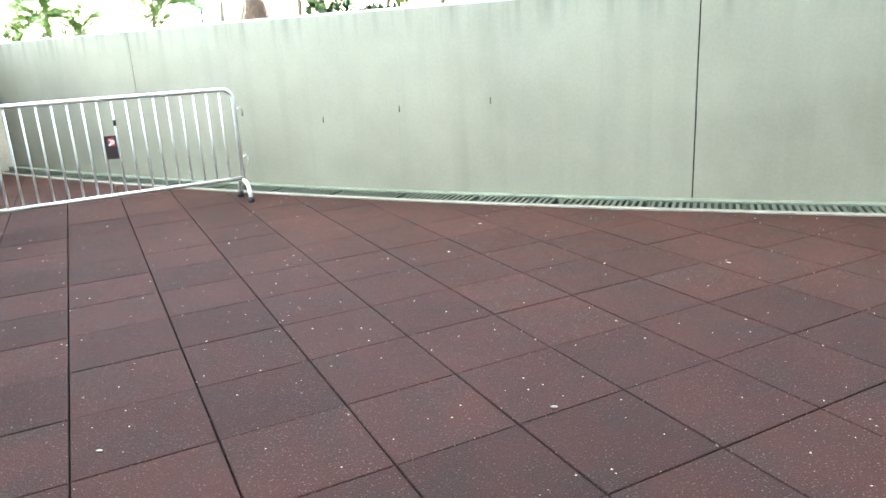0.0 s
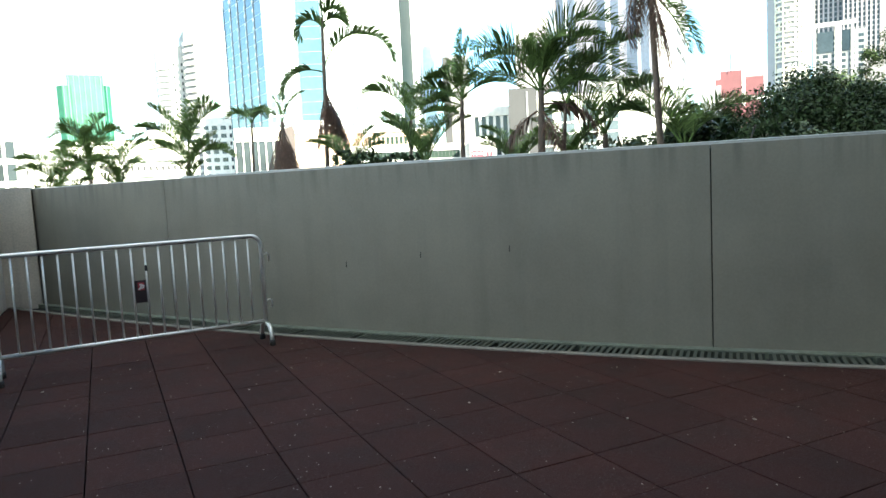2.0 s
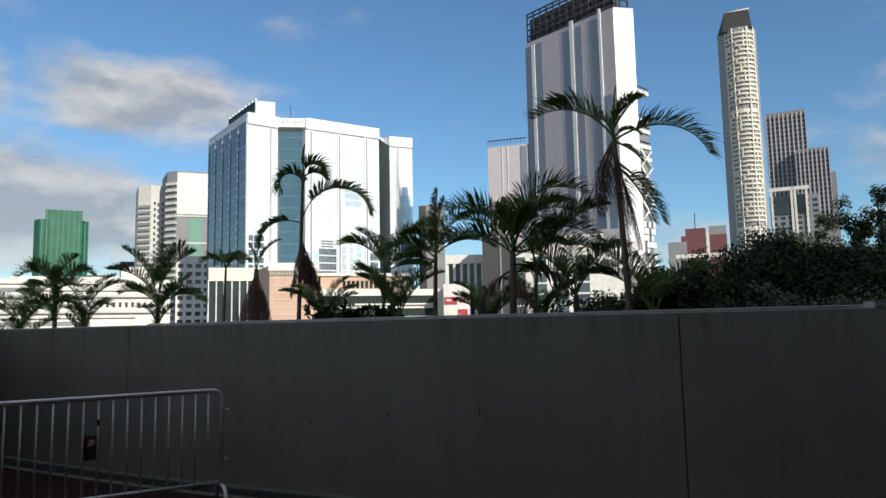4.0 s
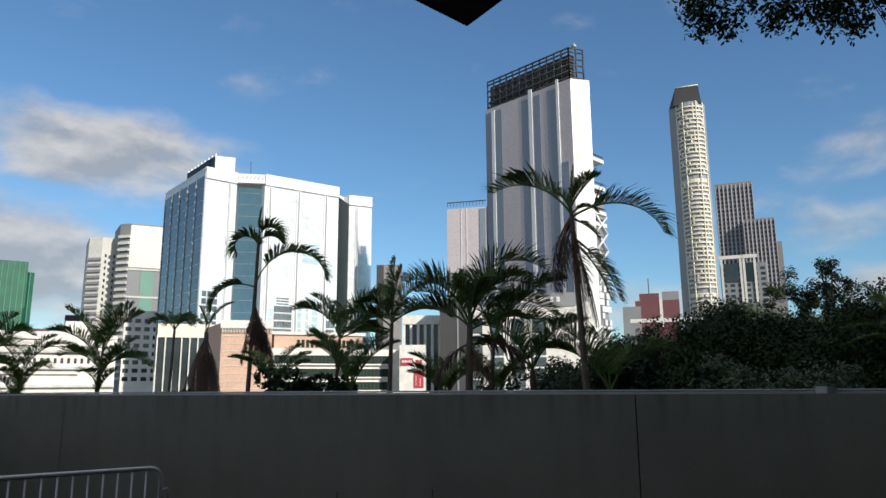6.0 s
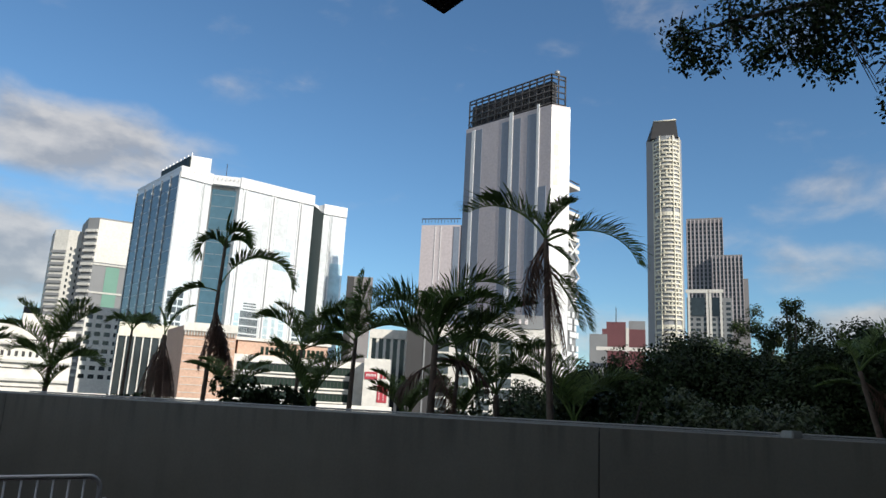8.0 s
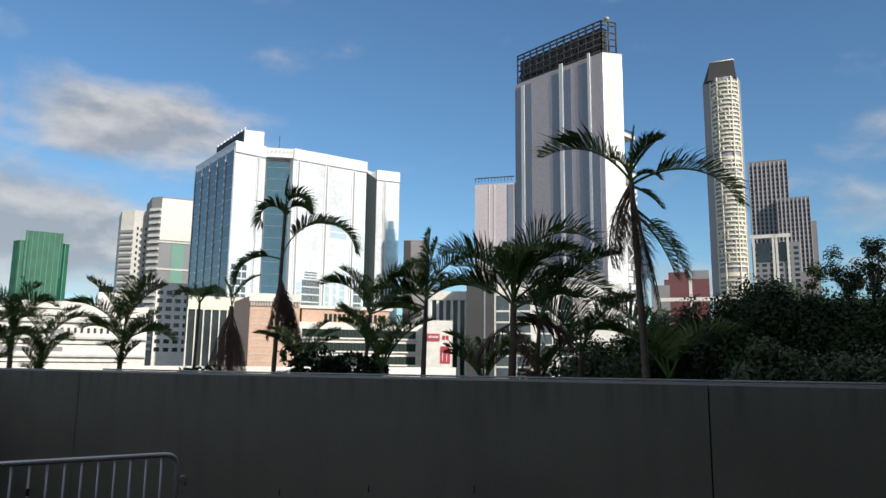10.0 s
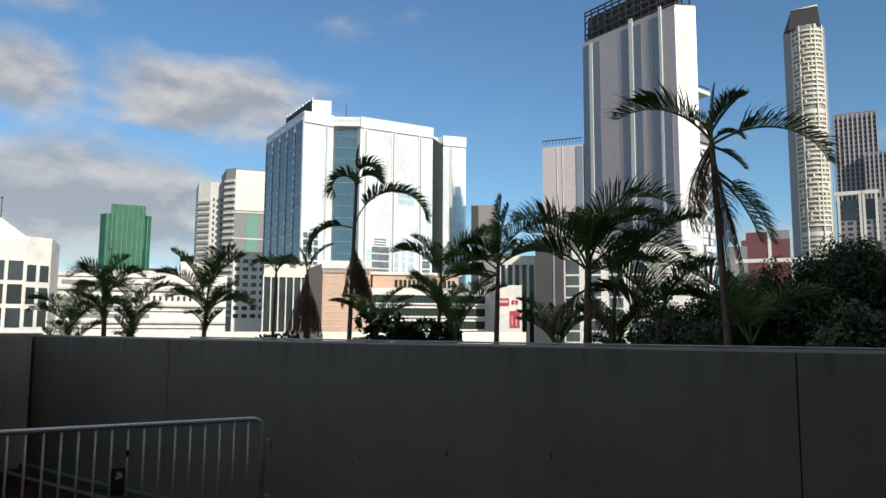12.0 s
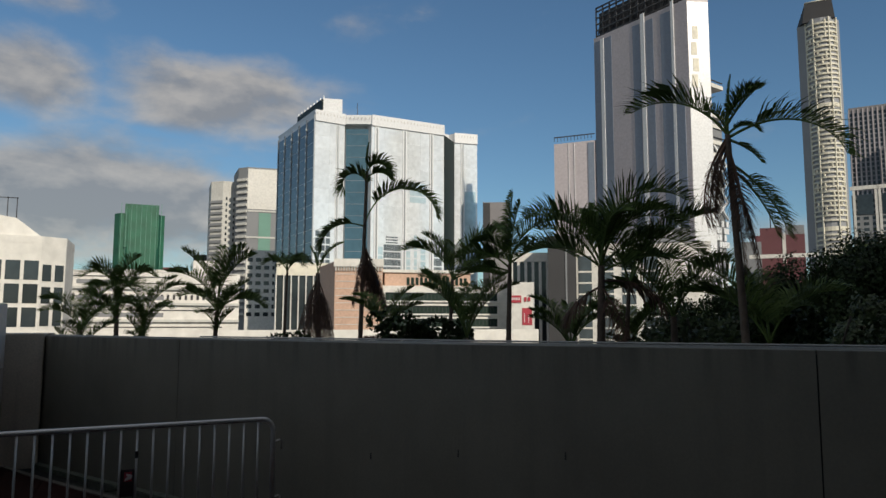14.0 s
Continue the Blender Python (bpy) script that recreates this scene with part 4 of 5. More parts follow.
for z in (2.0, 4.4, 6.6):
    piece("ledge", "lowledge", M["plaster"], lo_, L0, L1, 0.0, 1.0, z, z + 0.35, 0, 0.5)
    piece("window_band", "lowband", M["mid_grey"], lo_, L0, L1, 0.06, 0.55 if z != 6.6 else 0.3, z + 0.7, z + 1.3, -0.1, 0.06)
for k in range(26):
    piece("window", "lowwin", M["dark_grey"], lo_, L0, L1, 0.04 + k * 0.035, 0.055 + k * 0.035, 5.2, 5.9, -0.1, 0.05)
# thin proud strips with a gap's shadow put in as dark colour
for z, u0, u1 in ((8.3, 0.0, 0.6), (7.4, 0.3, 1.0), (3.6, 0.1, 0.8), (1.2, 0.0, 0.9)):
    piece("shadow_gap", "lowshade", M["dark_grey"], lo_, L0, L1, u0, u1, z, z + 0.14, 0.0, 0.08)
for k in range(30):
    piece("rail_post", "lowrail", M["plaster"], lo_, L0, L1, k / 30, k / 30 + 0.003, 8.2, 9.1, -0.2, 0.0)
piece("rail_bar", "lowrail", M["plaster"], lo_, L0, L1, 0.0, 1.0, 9.05, 9.15, -0.2, 0.0)
pw = tagged(new("street_wall", mesh_of(prism([(-14, 62), (40, 66), (40, 66.6), (-14, 62.6)], GROUND, 1.25), "street_wall", M["stone_white"])),
            "low white boundary wall in sunlight", "wall", kind="structure")

# ---------------------------------------------------------------- planting
bed = tagged(new("planter_bed", mesh_of(strip_solid(wall_line(S_START, S_END + 3, -WALL_T - 0.04, 0.6), wall_line(S_START, S_END + 3, -6.5, 0.6), GROUND, 0.85),
             "planter_bed", M["soil"])), "soil bed of the planter behind the parapet", "planter", kind="structure")


def leaf_mesh(name, centres, sizes, mat, rng, flat=0.0, aspect=0.5, face=None, oval=False):
    """Many small diamond leaves with random turns."""
    n = len(centres)
    a = rng.normal(size=(n, 3))
    if face is not None:
        # leaf blades turn outwards from their clump
        out = face + rng.normal(size=(n, 3)) * 0.45
        out /= np.linalg.norm(out, axis=1)[:, None]
        a -= out * (a * out).sum(1)[:, None]
    a /= np.linalg.norm(a, axis=1)[:, None]
    b = rng.normal(size=(n, 3)) if face is None else np.cross(out, a)
    b[:, 2] *= 1 - flat
    b -= a * (a * b).sum(1)[:, None]
    b /= np.linalg.norm(b, axis=1)[:, None]
    s = np.asarray(sizes)[:, None]
    c = np.asarray(centres)
    if oval:
        w = b * s * aspect
        v = np.stack([c - a * s, c - a * s * 0.45 + w * 0.8, c + a * s * 0.3 + w, c + a * s, c + a * s * 0.3 - w, c - a * s * 0.45 - w * 0.8], 1).reshape(-1, 3)
        f = np.arange(6 * n).reshape(-1, 6)
    else:
        v = np.stack([c - a * s, c + b * s * aspect, c + a * s, c - b * s * aspect], 1).reshape(-1, 3)
        f = np.arange(4 * n).reshape(-1, 4)
    me = bpy.data.meshes.new(name)
    me.from_pydata(v.tolist(), [], f.tolist())
    me.materials.append(mat)
    return me


def frond_mesh(length, e0, bend, leaf, mat, rng, pairs=34, hang=0.35, stem=0.22, thick=0.011, wide=1.0, rise=(0.45, 0.85)):
    """One feather frond in the local x-z plane, starting at the origin and arching over."""
    bm = bmesh.new()
    twist = radians(rng.choice((-1, 1)) * rng.uniform(6, 24))
    steps = 22
    pts, dirs = [Vector((0, 0, 0))], []
    for k in range(steps):
        e = radians(e0 + 4 - bend * (k / steps) ** 1.3)
        d = Vector((math.cos(e), 0, math.sin(e)))
        dirs.append(d)
        pts.append(pts[-1] + d * (length / steps))
    dirs.append(dirs[-1])
    merge(bm, tube(pts, thick, 5, True, [thick * (1.25 - k / steps) for k in range(steps + 1)]))
    for k in range(pairs):
        u = stem + (1 - stem) * (k + 0.5) / pairs
        i = min(int(u * steps), steps - 1)
        p = pts[i].lerp(pts[i + 1], u * steps - i)
        d = dirs[i]
        nrm = Vector((-d.z, 0, d.x))
        ln = 1.08 * leaf * (0.45 + 0.75 * math.sin(math.pi * min(1.0, 0.12 + u * 0.9)) ** 0.7) * rng.uniform(0.85, 1.12)
        for sgn in (-1, 1):
            sweep = radians(rng.uniform(58, 68) - 26 * u)
            dirn = (d * math.cos(sweep) + (Vector((0, math.cos(twist), 0)) + nrm * math.sin(twist)) * sgn * math.sin(sweep) + nrm * rng.uniform(*rise)).normalized()
            w = 0.0092 * (0.7 + leaf) * wide
            reach = ln * (0.75 if dirn.z < d.z else 1.0)
            mid = p + dirn * reach * 0.5
            tip = p + dirn * reach + Vector((0, 0, -hang * reach * rng.uniform(0.5, 1.2)))
            wd = d * w
            vs = [bm.verts.new(q) for q in (p - wd * 0.5, p + wd * 0.5, mid + wd, tip, mid - wd)]
            bm.faces.new(vs)
    return mesh_of(bm, "frond", mat)


def palm(label, base, crown, fronds, lean=0.0, radius=0.06, dead=(), seed=0, z0=0.85, extra=0, wide=0.95):
    """fronds: (turn, start elevation, length, bend, leaflet, offset down the trunk)."""
    rng = random.Random(seed)
    th = thing("palm_tree", label, "palm tree", group="planter palms")
    b, c = Vector((base[0], base[1], z0)), Vector(crown)
    pts, radii = [], []
    for k in range(25):
        u = k / 24
        p = b.lerp(c, u) + Vector((math.sin(u * 3) * lean, 0, 0))
        pts.append(p)
        radii.append(radius * (1.25 - 0.5 * u) * (1.0 + 0.07 * (k % 2)))
    part("trunk", tube(pts, radius, 9, True, radii), M["trunk"], th)
    fronds = list(fronds) + [(rng.uniform(-180, 180), rng.uniform(48, 84), rng.uniform(0.55, 1.0), rng.uniform(45, 85), rng.uniform(0.2, 0.3), rng.uniform(0.2, 0.75)) for _ in range(extra)]
    for group_, mat, nm in ((fronds, M["frond"], "frond"), (dead, M["frond_dry"], "dry_frond")):
        for az, e0, ln, bend, leaf, down in group_:
            me = frond_mesh(ln, e0, bend, leaf, mat, rng, pairs=int(24 + 28 * ln), hang=0.3 if nm == "frond" else 0.6, wide=wide,
                            rise=(0.45, 0.85) if nm == "frond" else (-0.5, 0.1))
            o = part(nm, me, None, th)
            pos = c - (c - b).normalized() * down
            o.matrix_basis = pose(*pos, 0, 0, az)
    return th


RT, LT = -28.0, 152.0      # along the parapet, east and west
palm("tall slim palm with two arching fronds and a brown skirt", (4.56, 2.66), (4.49, 2.75, 3.46),
     [(135, 52, 0.92, 90, 0.33, 0.0), (-45, 25, 1.04, 104, 0.30, 0.03), (-45, 84, 0.52, 7, 0.05, 0.0), (-45, 63, 0.4, 62, 0.2, -0.12), (-50, 54, 0.36, 20, 0.18, -0.08),
      (-45, 43, 0.3, 114, 0.08, 0.0), (-40, -29, 0.34, 36, 0.09, 0.04), (-45, -45, 0.78, 38, 0.17, 0.24), (-60, -52, 0.7, 30, 0.14, 0.28), (135, 75, 0.3, 60, 0.12, 0.0)],
     radius=0.030, dead=[(135, -60, 0.8, 50, 0.16, 0.02), (125, -66, 0.75, 40, 0.15, 0.06), (145, -62, 0.55, 45, 0.16, 0.05), (-100, -72, 0.8, 20, 0.13, 0.12), (135, -74, 0.62, 20, 0.14, 0.1),
                         (-45, -80, 0.95, 6, 0.07, 0.2), (-30, -76, 0.9, 10, 0.08, 0.25), (20, -78, 1.0, 8, 0.08, 0.2)], seed=1, wide=0.75)
palm("tall dark palm with sparse arching fronds and hanging dead leaves", (3.09, 8.88), (3.18, 8.86, 4.25),
     [(163, 100, 0.85, 245, 0.26, 0.38), (-17, 74, 0.5, 175, 0.26, 0.05), (-17, 68, 1.65, 164, 0.25, 0.83), (163, 14, 0.93, 120, 0.22, 0.87), (-17, 86, 0.46, 10, 0.06, -0.02), (-5, 40, 0.45, 110, 0.2, 0.1)],
     radius=0.032, dead=[(-17, -66, 1.04, 17, 0.2, 1.21), (-25, -70, 1.1, 14, 0.2, 1.18), (-17, -79, 1.02, 13, 0.18, 1.21), (10, -74, 1.05, 12, 0.18, 1.2), (163, -81, 0.88, 4, 0.15, 1.21), (-60, -76, 0.9, 8, 0.18, 1.25),
                         (-17, -72, 0.8, 10, 0.2, 1.15)], seed=2, wide=1.6)
palm("bushy palm with broad green feather fronds", (4.08, 4.06), (4.11, 4.04, 2.44),
     [(-36, 88, 1.3, 135, 0.34, 0.0), (-36, 41, 1.11, 104, 0.30, 0.0), (144, 67, 0.97, 90, 0.34, 0.0), (144, 38, 0.87, 81, 0.30, 0.02), (-30, 24, 0.97, 62, 0.28, 0.06), (-42, 76, 1.1, 140, 0.32, 0.02),
      (144, 80, 0.6, 13, 0.26, 0.0), (-110, 66, 0.8, 80, 0.28, 0.0), (60, 72, 0.9, 80, 0.30, 0.0), (20, 60, 0.95, 85, 0.30, 0.0), (170, 60, 0.8, 80, 0.28, 0.05), (-60, 70, 0.9, 90, 0.3, 0.0)],
     radius=0.042, dead=[(-36, 0, 0.7, 70, 0.2, 0.15), (144, -30, 0.5, 40, 0.2, 0.2), (-80, -50, 0.6, 30, 0.16, 0.2)], seed=3, wide=0.85)
palm("second stem of a bushy palm clump", (4.22, 3.92), (4.34, 3.92, 2.25),
     [(RT, 62, 1.1, 60, 0.34, 0.0), (RT + 30, 70, 0.8, 70, 0.3, 0.0), (LT + 30, 74, 0.8, 70, 0.3, 0.0)], radius=0.024, seed=4)
palm("palm with upright feathery fronds", (4.16, 6.09), (4.2, 6.07, 2.62),
     [(-28, 86, 0.95, 7, 0.24, 0.05), (-10, 84, 0.85, 20, 0.24, 0.05), (-28, 65, 1.22, 122, 0.30, -0.05), (152, 41, 0.72, 81, 0.26, 0.06), (-28, 35, 0.88, 82, 0.26, 0.0), (62, 70, 0.8, 80, 0.28, 0.0),
      (152, 66, 0.6, 100, 0.24, 0.0), (-100, 55, 0.6, 90, 0.22, 0.05), (170, 15, 0.7, 60, 0.24, 0.1)],
     radius=0.032, seed=5)
palm("feathery young palm beside the taller ones", (4.32, 8.35), (4.41, 8.31, 2.55),
     [(LT, 66, 1.0, 95, 0.34, 0.0), (LT + 10, 78, 0.85, 60, 0.3, 0.0), (RT, 66, 1.2, 70, 0.4, 0.0), (RT + 10, 46, 1.0, 75, 0.38, 0.0), (RT - 20, 20, 0.8, 50, 0.32, 0.0), (62, 70, 0.9, 70, 0.3, 0.0)],
     radius=0.03, seed=6, extra=4)
palm("green palm with a fan of upright fronds", (1.18, 11.39), (1.24, 11.39, 2.3),
     [(LT, 72, 1.2, 50, 0.32, 0.1), (LT + 15, 58, 1.1, 70, 0.3, 0.1), (RT, 80, 1.05, 50, 0.42, 0.0), (RT + 12, 74, 1.0, 60, 0.40, 0.0), (RT - 10, 34, 1.0, 85, 0.34, 0.2), (LT - 20, 40, 1.0, 70, 0.3, 0.2), (62, 80, 1.0, 40, 0.40, 0.0)],
     radius=0.04, seed=7, extra=6)
palm("green palm with drooping fronds on a thin stem", (-0.43, 13.74), (-0.45, 13.74, 2.5),
     [(LT, 62, 0.95, 110, 0.34, 0.0), (RT, 62, 0.95, 110, 0.34, 0.0), (RT + 15, 82, 0.8, 60, 0.34, 0.0), (LT + 20, 78, 0.8, 90, 0.32, 0.0), (LT - 20, 25, 0.85, 80, 0.32, 0.0), (RT - 20, 20, 0.9, 70, 0.32, 0.0), (RT - 80, 60, 0.8, 100, 0.3, 0)],
     radius=0.045, seed=8, extra=7)
palm("withered palm with a full brown skirt of dead fronds", (2.95, 10.9), (2.9, 10.91, 2.78),
     [(LT, 80, 0.5, 30, 0.12, 0.0), (RT, 70, 0.75, 60, 0.14, 0.0)], radius=0.05,
     dead=[(a, -62 - (a % 37) * 0.5, 1.0 + (a % 29) * 0.012, 14, 0.17, 0.06 + (a % 23) * 0.006) for a in range(-160, 180, 36)], seed=9)
palm("thin young palm with a small crown", (2.69, 13.0), (2.74, 12.99, 2.95),
     [(a, 58, 0.62, 115, 0.26, 0.0) for a in (LT, RT, 40, -100, 100, -60)], radius=0.03, seed=10)
palm("low palm clump with arching fronds", (-1.01, 12.21), (-0.95, 12.22, 1.75),
     [(LT, 70, 1.0, 90, 0.28, 0.0), (RT, 72, 1.2, 70, 0.26, 0.0), (RT + 15, 56, 1.15, 80, 0.26, 0.0), (LT + 30, 60, 0.8, 90, 0.26, 0.0), (RT - 30, 48, 0.9, 80, 0.26, 0), (70, 75, 1.0, 60, 0.26, 0)], radius=0.03, seed=11, extra=5)
palm("slim palm with narrow fronds", (0.03, 13.25), (0.08, 13.25, 2.0),
     [(LT, 70, 1.1, 70, 0.24, 0.0), (RT, 66, 1.2, 90, 0.24, 0.0), (RT + 20, 80, 1.0, 70, 0.24, 0.0), (LT - 15, 45, 0.9, 90, 0.24, 0.0), (RT - 30, 30, 0.9, 60, 0.24, 0.0)], radius=0.03, seed=12, extra=6)
palm("low palm with thin upright fronds", (3.77, 6.4), (3.77, 6.41, 1.7),
     [(a, 62 + (a % 17), 0.75 + (a % 13) * 0.02, 62, 0.2, 0.0) for a in (152, 177, 127, -28, -3, -53, 62)], radius=0.022, seed=13, wide=0.9)
palm("low palm with thin upright fronds", (3.2, 8.0), (3.25, 8.0, 1.72),
     [(a, 60 + (a % 19), 0.7 + (a % 11) * 0.02, 66, 0.18, 0.0) for a in (152, 177, 120, -28, 2, -58)], radius=0.022, dead=[(-28, 30, 0.6, 70, 0.14, 0.1), (140, 20, 0.5, 60, 0.14, 0.1)], seed=14, wide=0.9)
palm("low palm with thin upright fronds", (4.55, 5.3), (4.57, 5.3, 1.6),
     [(a, 58 + (a % 17), 0.62 + (a % 13) * 0.02, 66, 0.18, 0.0) for a in (145, 170, 115, -35, -5, -65, 60)], radius=0.022, seed=18, wide=0.9)
palm("low palm with thin upright fronds", (4.95, 4.75), (4.97, 4.75, 1.62),
     [(a, 60 + (a % 15), 0.6 + (a % 11) * 0.02, 62, 0.18, 0.0) for a in (145, 175, 110, -35, 0, -70, 55)], radius=0.022, seed=19, wide=0.9)
palm("short palm among the shrubs", (4.88, 3.92), (4.87, 3.92, 1.95),
     [(RT, 70, 0.9, 80, 0.3, 0.0), (LT, 66, 0.9, 80, 0.3, 0.0), (RT + 30, 56, 0.8, 80, 0.3, 0.0), (LT - 30, 50, 0.8, 80, 0.3, 0.0), (62, 80, 0.8, 60, 0.3, 0.0)], radius=0.04, seed=15)
palm("short palm among the shrubs", (5.3, 3.2), (5.35, 3.2, 1.7),
     [(RT, 64, 0.9, 80, 0.3, 0.0), (LT, 70, 1.0, 60, 0.3, 0.0), (RT + 30, 56, 0.8, 80, 0.3, 0.0), (LT - 30, 60, 0.9, 70, 0.3, 0.0), (62, 80, 0.8, 60, 0.3, 0.0)], radius=0.04, seed=16)
palm("leaning palm with a pale trunk", (7.60, 1.02), (7.46, 1.30, 2.36),
     [(-47, 66, 0.8, 60, 0.2, 0.0), (-30, 44, 0.8, 70, 0.2, 0.0), (133, 30, 0.5, 60, 0.11, 0.1), (133, 72, 0.5, 40, 0.10, 0.0), (-80, 50, 0.6, 80, 0.16, 0.0), (40, 60, 0.6, 80, 0.16, 0.0), (110, 10, 0.45, 40, 0.08, 0.15)],
     radius=0.03, dead=[(-47, -40, 0.6, 30, 0.14, 0.1), (-60, -60, 0.6, 20, 0.12, 0.1)], seed=17, wide=0.7)


def shrub(label, centre, radii, n, size, mat, seed, z0=0.85):
    rng = np.random.default_rng(seed)
    th = thing("shrub", label, "shrub", group="planter shrubs")
    lobes = rng.uniform(-0.75, 0.75, (14, 3))
    pick = lobes[rng.integers(0, 14, n)]
    d = rng.normal(size=(n, 3))
    d /= np.linalg.norm(d, axis=1)[:, None]
    pts = (pick + d * (0.38 * rng.uniform(0.3, 1, n) ** 0.5)[:, None]) * np.array(radii) + np.array(centre)
    o = part("foliage", leaf_mesh("foliage", pts, size * rng.uniform(0.6, 1.2, n), mat, rng), None, th)
    o["kind"] = "stuff"
    st = bmesh.new()
    r2 = random.Random(seed)
    for k in range(7):
        e = Vector(centre) + Vector([r2.uniform(-0.6, 0.6) * radii[i] for i in range(3)])
        merge(st, tube([Vector((centre[0] + r2.uniform(-0.1, 0.1), centre[1] + r2.uniform(-0.1, 0.1), z0)), e], 0.012, 5))
    part("stem", st, M["bark"], th)
    return th


shrub("leafy green shrub just behind the parapet", (3.35, 7.6, 1.62), (0.55, 0.5, 0.4), 1500, 0.055, M["leaf"], 21)
shrub("leafy green shrub just behind the parapet", (3.75, 6.9, 1.55), (0.5, 0.5, 0.35), 1200, 0.055, M["leaf"], 22)
shrub("low yellow-green shrub under the palms", (5.0, 4.6, 1.45), (0.45, 0.45, 0.4), 1500, 0.04, M["leaf_pale"], 23)
shrub("yellow-green shrub under the palms", (5.4, 4.0, 1.6), (0.6, 0.6, 0.6), 2600, 0.045, M["leaf_pale"], 24)
shrub("dense dark shrub under the palms", (6.0, 3.3, 1.6), (0.65, 0.65, 0.65), 3200, 0.045, M["leaf"], 25)
shrub("low shrub in the planter", (2.3, 10.6, 1.45), (0.5, 0.5, 0.3), 900, 0.05, M["leaf"], 26)


def tree(label, base, crown, radii, n, size, seed, mat=None, lobes=70, sparse=1.0):
    """Tapered trunk, limbs to each lobe and a crown of many small leaves."""
    rng = np.random.default_rng(seed)
    th = thing("tree", label, "tree", group="park trees")
    c, rad = np.array(crown), np.array(radii)
    b = Vector(base)
    fork = Vector((crown[0], crown[1], crown[2] - radii[2] * 0.65))
    part("trunk", tube([b, b.lerp(fork, 0.5) + Vector((0.15, 0.1, 0)), fork], 0.3, 8, True, [0.32, 0.26, 0.2]), M["bark"], th)
    ls = rng.normal(size=(lobes, 3))
    ls /= np.linalg.norm(ls, axis=1)[:, None]
    ls[:, 2] = np.abs(ls[:, 2]) * 1.15 - 0.3
    ls /= np.linalg.norm(ls, axis=1)[:, None]
    ls *= rng.uniform(0.62, 0.9, (lobes, 1))
    for l in ls[:14]:
        e = Vector((c + l * rad).tolist())
        mid = fork.lerp(e, 0.55) + Vector((0, 0, 0.12 * radii[2]))
        part("limb", tube([fork, mid, e], 0.07, 5, True, [0.1, 0.06, 0.025]), M["bark"], th)
    # leaves sit on the upper shells of many rounded clumps
    cr = rng.uniform(0.16, 0.30, lobes) * sparse * min(radii)
    k = rng.integers(0, lobes, n)
    d = rng.normal(size=(n, 3))
    d[:, 2] += 0.35
    d /= np.linalg.norm(d, axis=1)[:, None]
    pts = c + ls[k] * rad + d * cr[k][:, None] * rng.uniform(0.45, 1.1, (n, 1)) + rng.normal(size=(n, 3)) * size * 0.5
    o = part("crown", leaf_mesh("crown", pts, size * rng.uniform(0.6, 1.3, n), mat or M["leaf"], rng, aspect=0.6, face=d), None, th)
    o["kind"] = "stuff"
    return th


tree("broad dark green park tree", (21.5, 19.5, GROUND), (21.5, 19.5, 0.35), (3.6, 3.6, 3.4), 36000, 0.070, 31)
tree("broad dark green park tree", (24.5, 16.0, GROUND), (24.5, 16.0, 1.35), (3.6, 3.6, 3.6), 39000, 0.070, 32)
tree("broad dark green park tree", (26.5, 12.6, GROUND), (26.5, 12.6, 1.5), (3.6, 3.8, 3.6), 39000, 0.070, 33)
tree("broad dark green park tree", (29.5, 8.5, GROUND), (29.5, 8.5, 2.0), (3.8, 4.0, 3.9), 36000, 0.070, 34)
tree("broad dark green park tree", (22.8, 17.4, GROUND), (22.8, 17.4, 1.0), (3.0, 3.0, 3.3), 30000, 0.067, 44)
tree("broad dark green park tree", (27.8, 10.9, GROUND), (27.8, 10.9, 2.1), (3.2, 3.2, 3.4), 32000, 0.07, 48)
tree("tall park tree behind the others", (37.0, 24.0, GROUND), (37.0, 24.0, 2.0), (4.4, 4.4, 4.5), 30000, 0.096, 35)
tree("tall park tree behind the others", (39.0, 19.0, GROUND), (39.0, 19.0, 1.4), (4.6, 4.6, 4.6), 30000, 0.096, 36)
tree("thinly leafed tree with bare upright twigs", (33.2, 16.7, GROUND), (33.2, 16.7, 3.7), (2.2, 2.2, 4.3), 11250, 0.063, 37, lobes=46, sparse=0.75)
tree("thinly leafed tree with bare upright twigs", (33.0, 18.6, GROUND), (33.0, 18.6, 4.0), (1.9, 1.9, 3.8), 7500, 0.063, 46, lobes=30, sparse=0.8)
tree("broad dark green park tree", (31.5, 28.5, GROUND), (31.5, 28.5, -0.2), (4.2, 4.2, 4.0), 27000, 0.089, 38)
tree("low rounded park tree", (18.5, 12.5, GROUND), (18.5, 12.5, -0.9), (3.2, 3.2, 3.0), 30000, 0.056, 39)
tree("low rounded park tree", (16.5, 16.5, GROUND), (16.5, 16.5, -0.8), (3.0, 3.0, 3.0), 30000, 0.056, 40)
tree("pale green rounded park tree", (15.6, 9.4, GROUND), (15.6, 9.4, 0.55), (1.5, 1.5, 1.9), 16000, 0.05, 41, M["leaf_pale"], lobes=40, sparse=1.15)
tree("pale green rounded park tree", (16.9, 8.0, GROUND), (16.9, 8.0, 0.35), (1.9, 1.9, 1.9), 18000, 0.05, 47, M["leaf_pale"], lobes=44, sparse=1.15)
tree("low rounded park tree", (13.8, 12.6, GROUND), (13.8, 12.6, -0.7), (2.4, 2.4, 2.8), 25500, 0.046, 42)
tree("broad dark green park tree", (30.0, 4.0, GROUND), (30.0, 4.0, 1.6), (4.0, 4.0, 4.2), 30000, 0.074, 43)

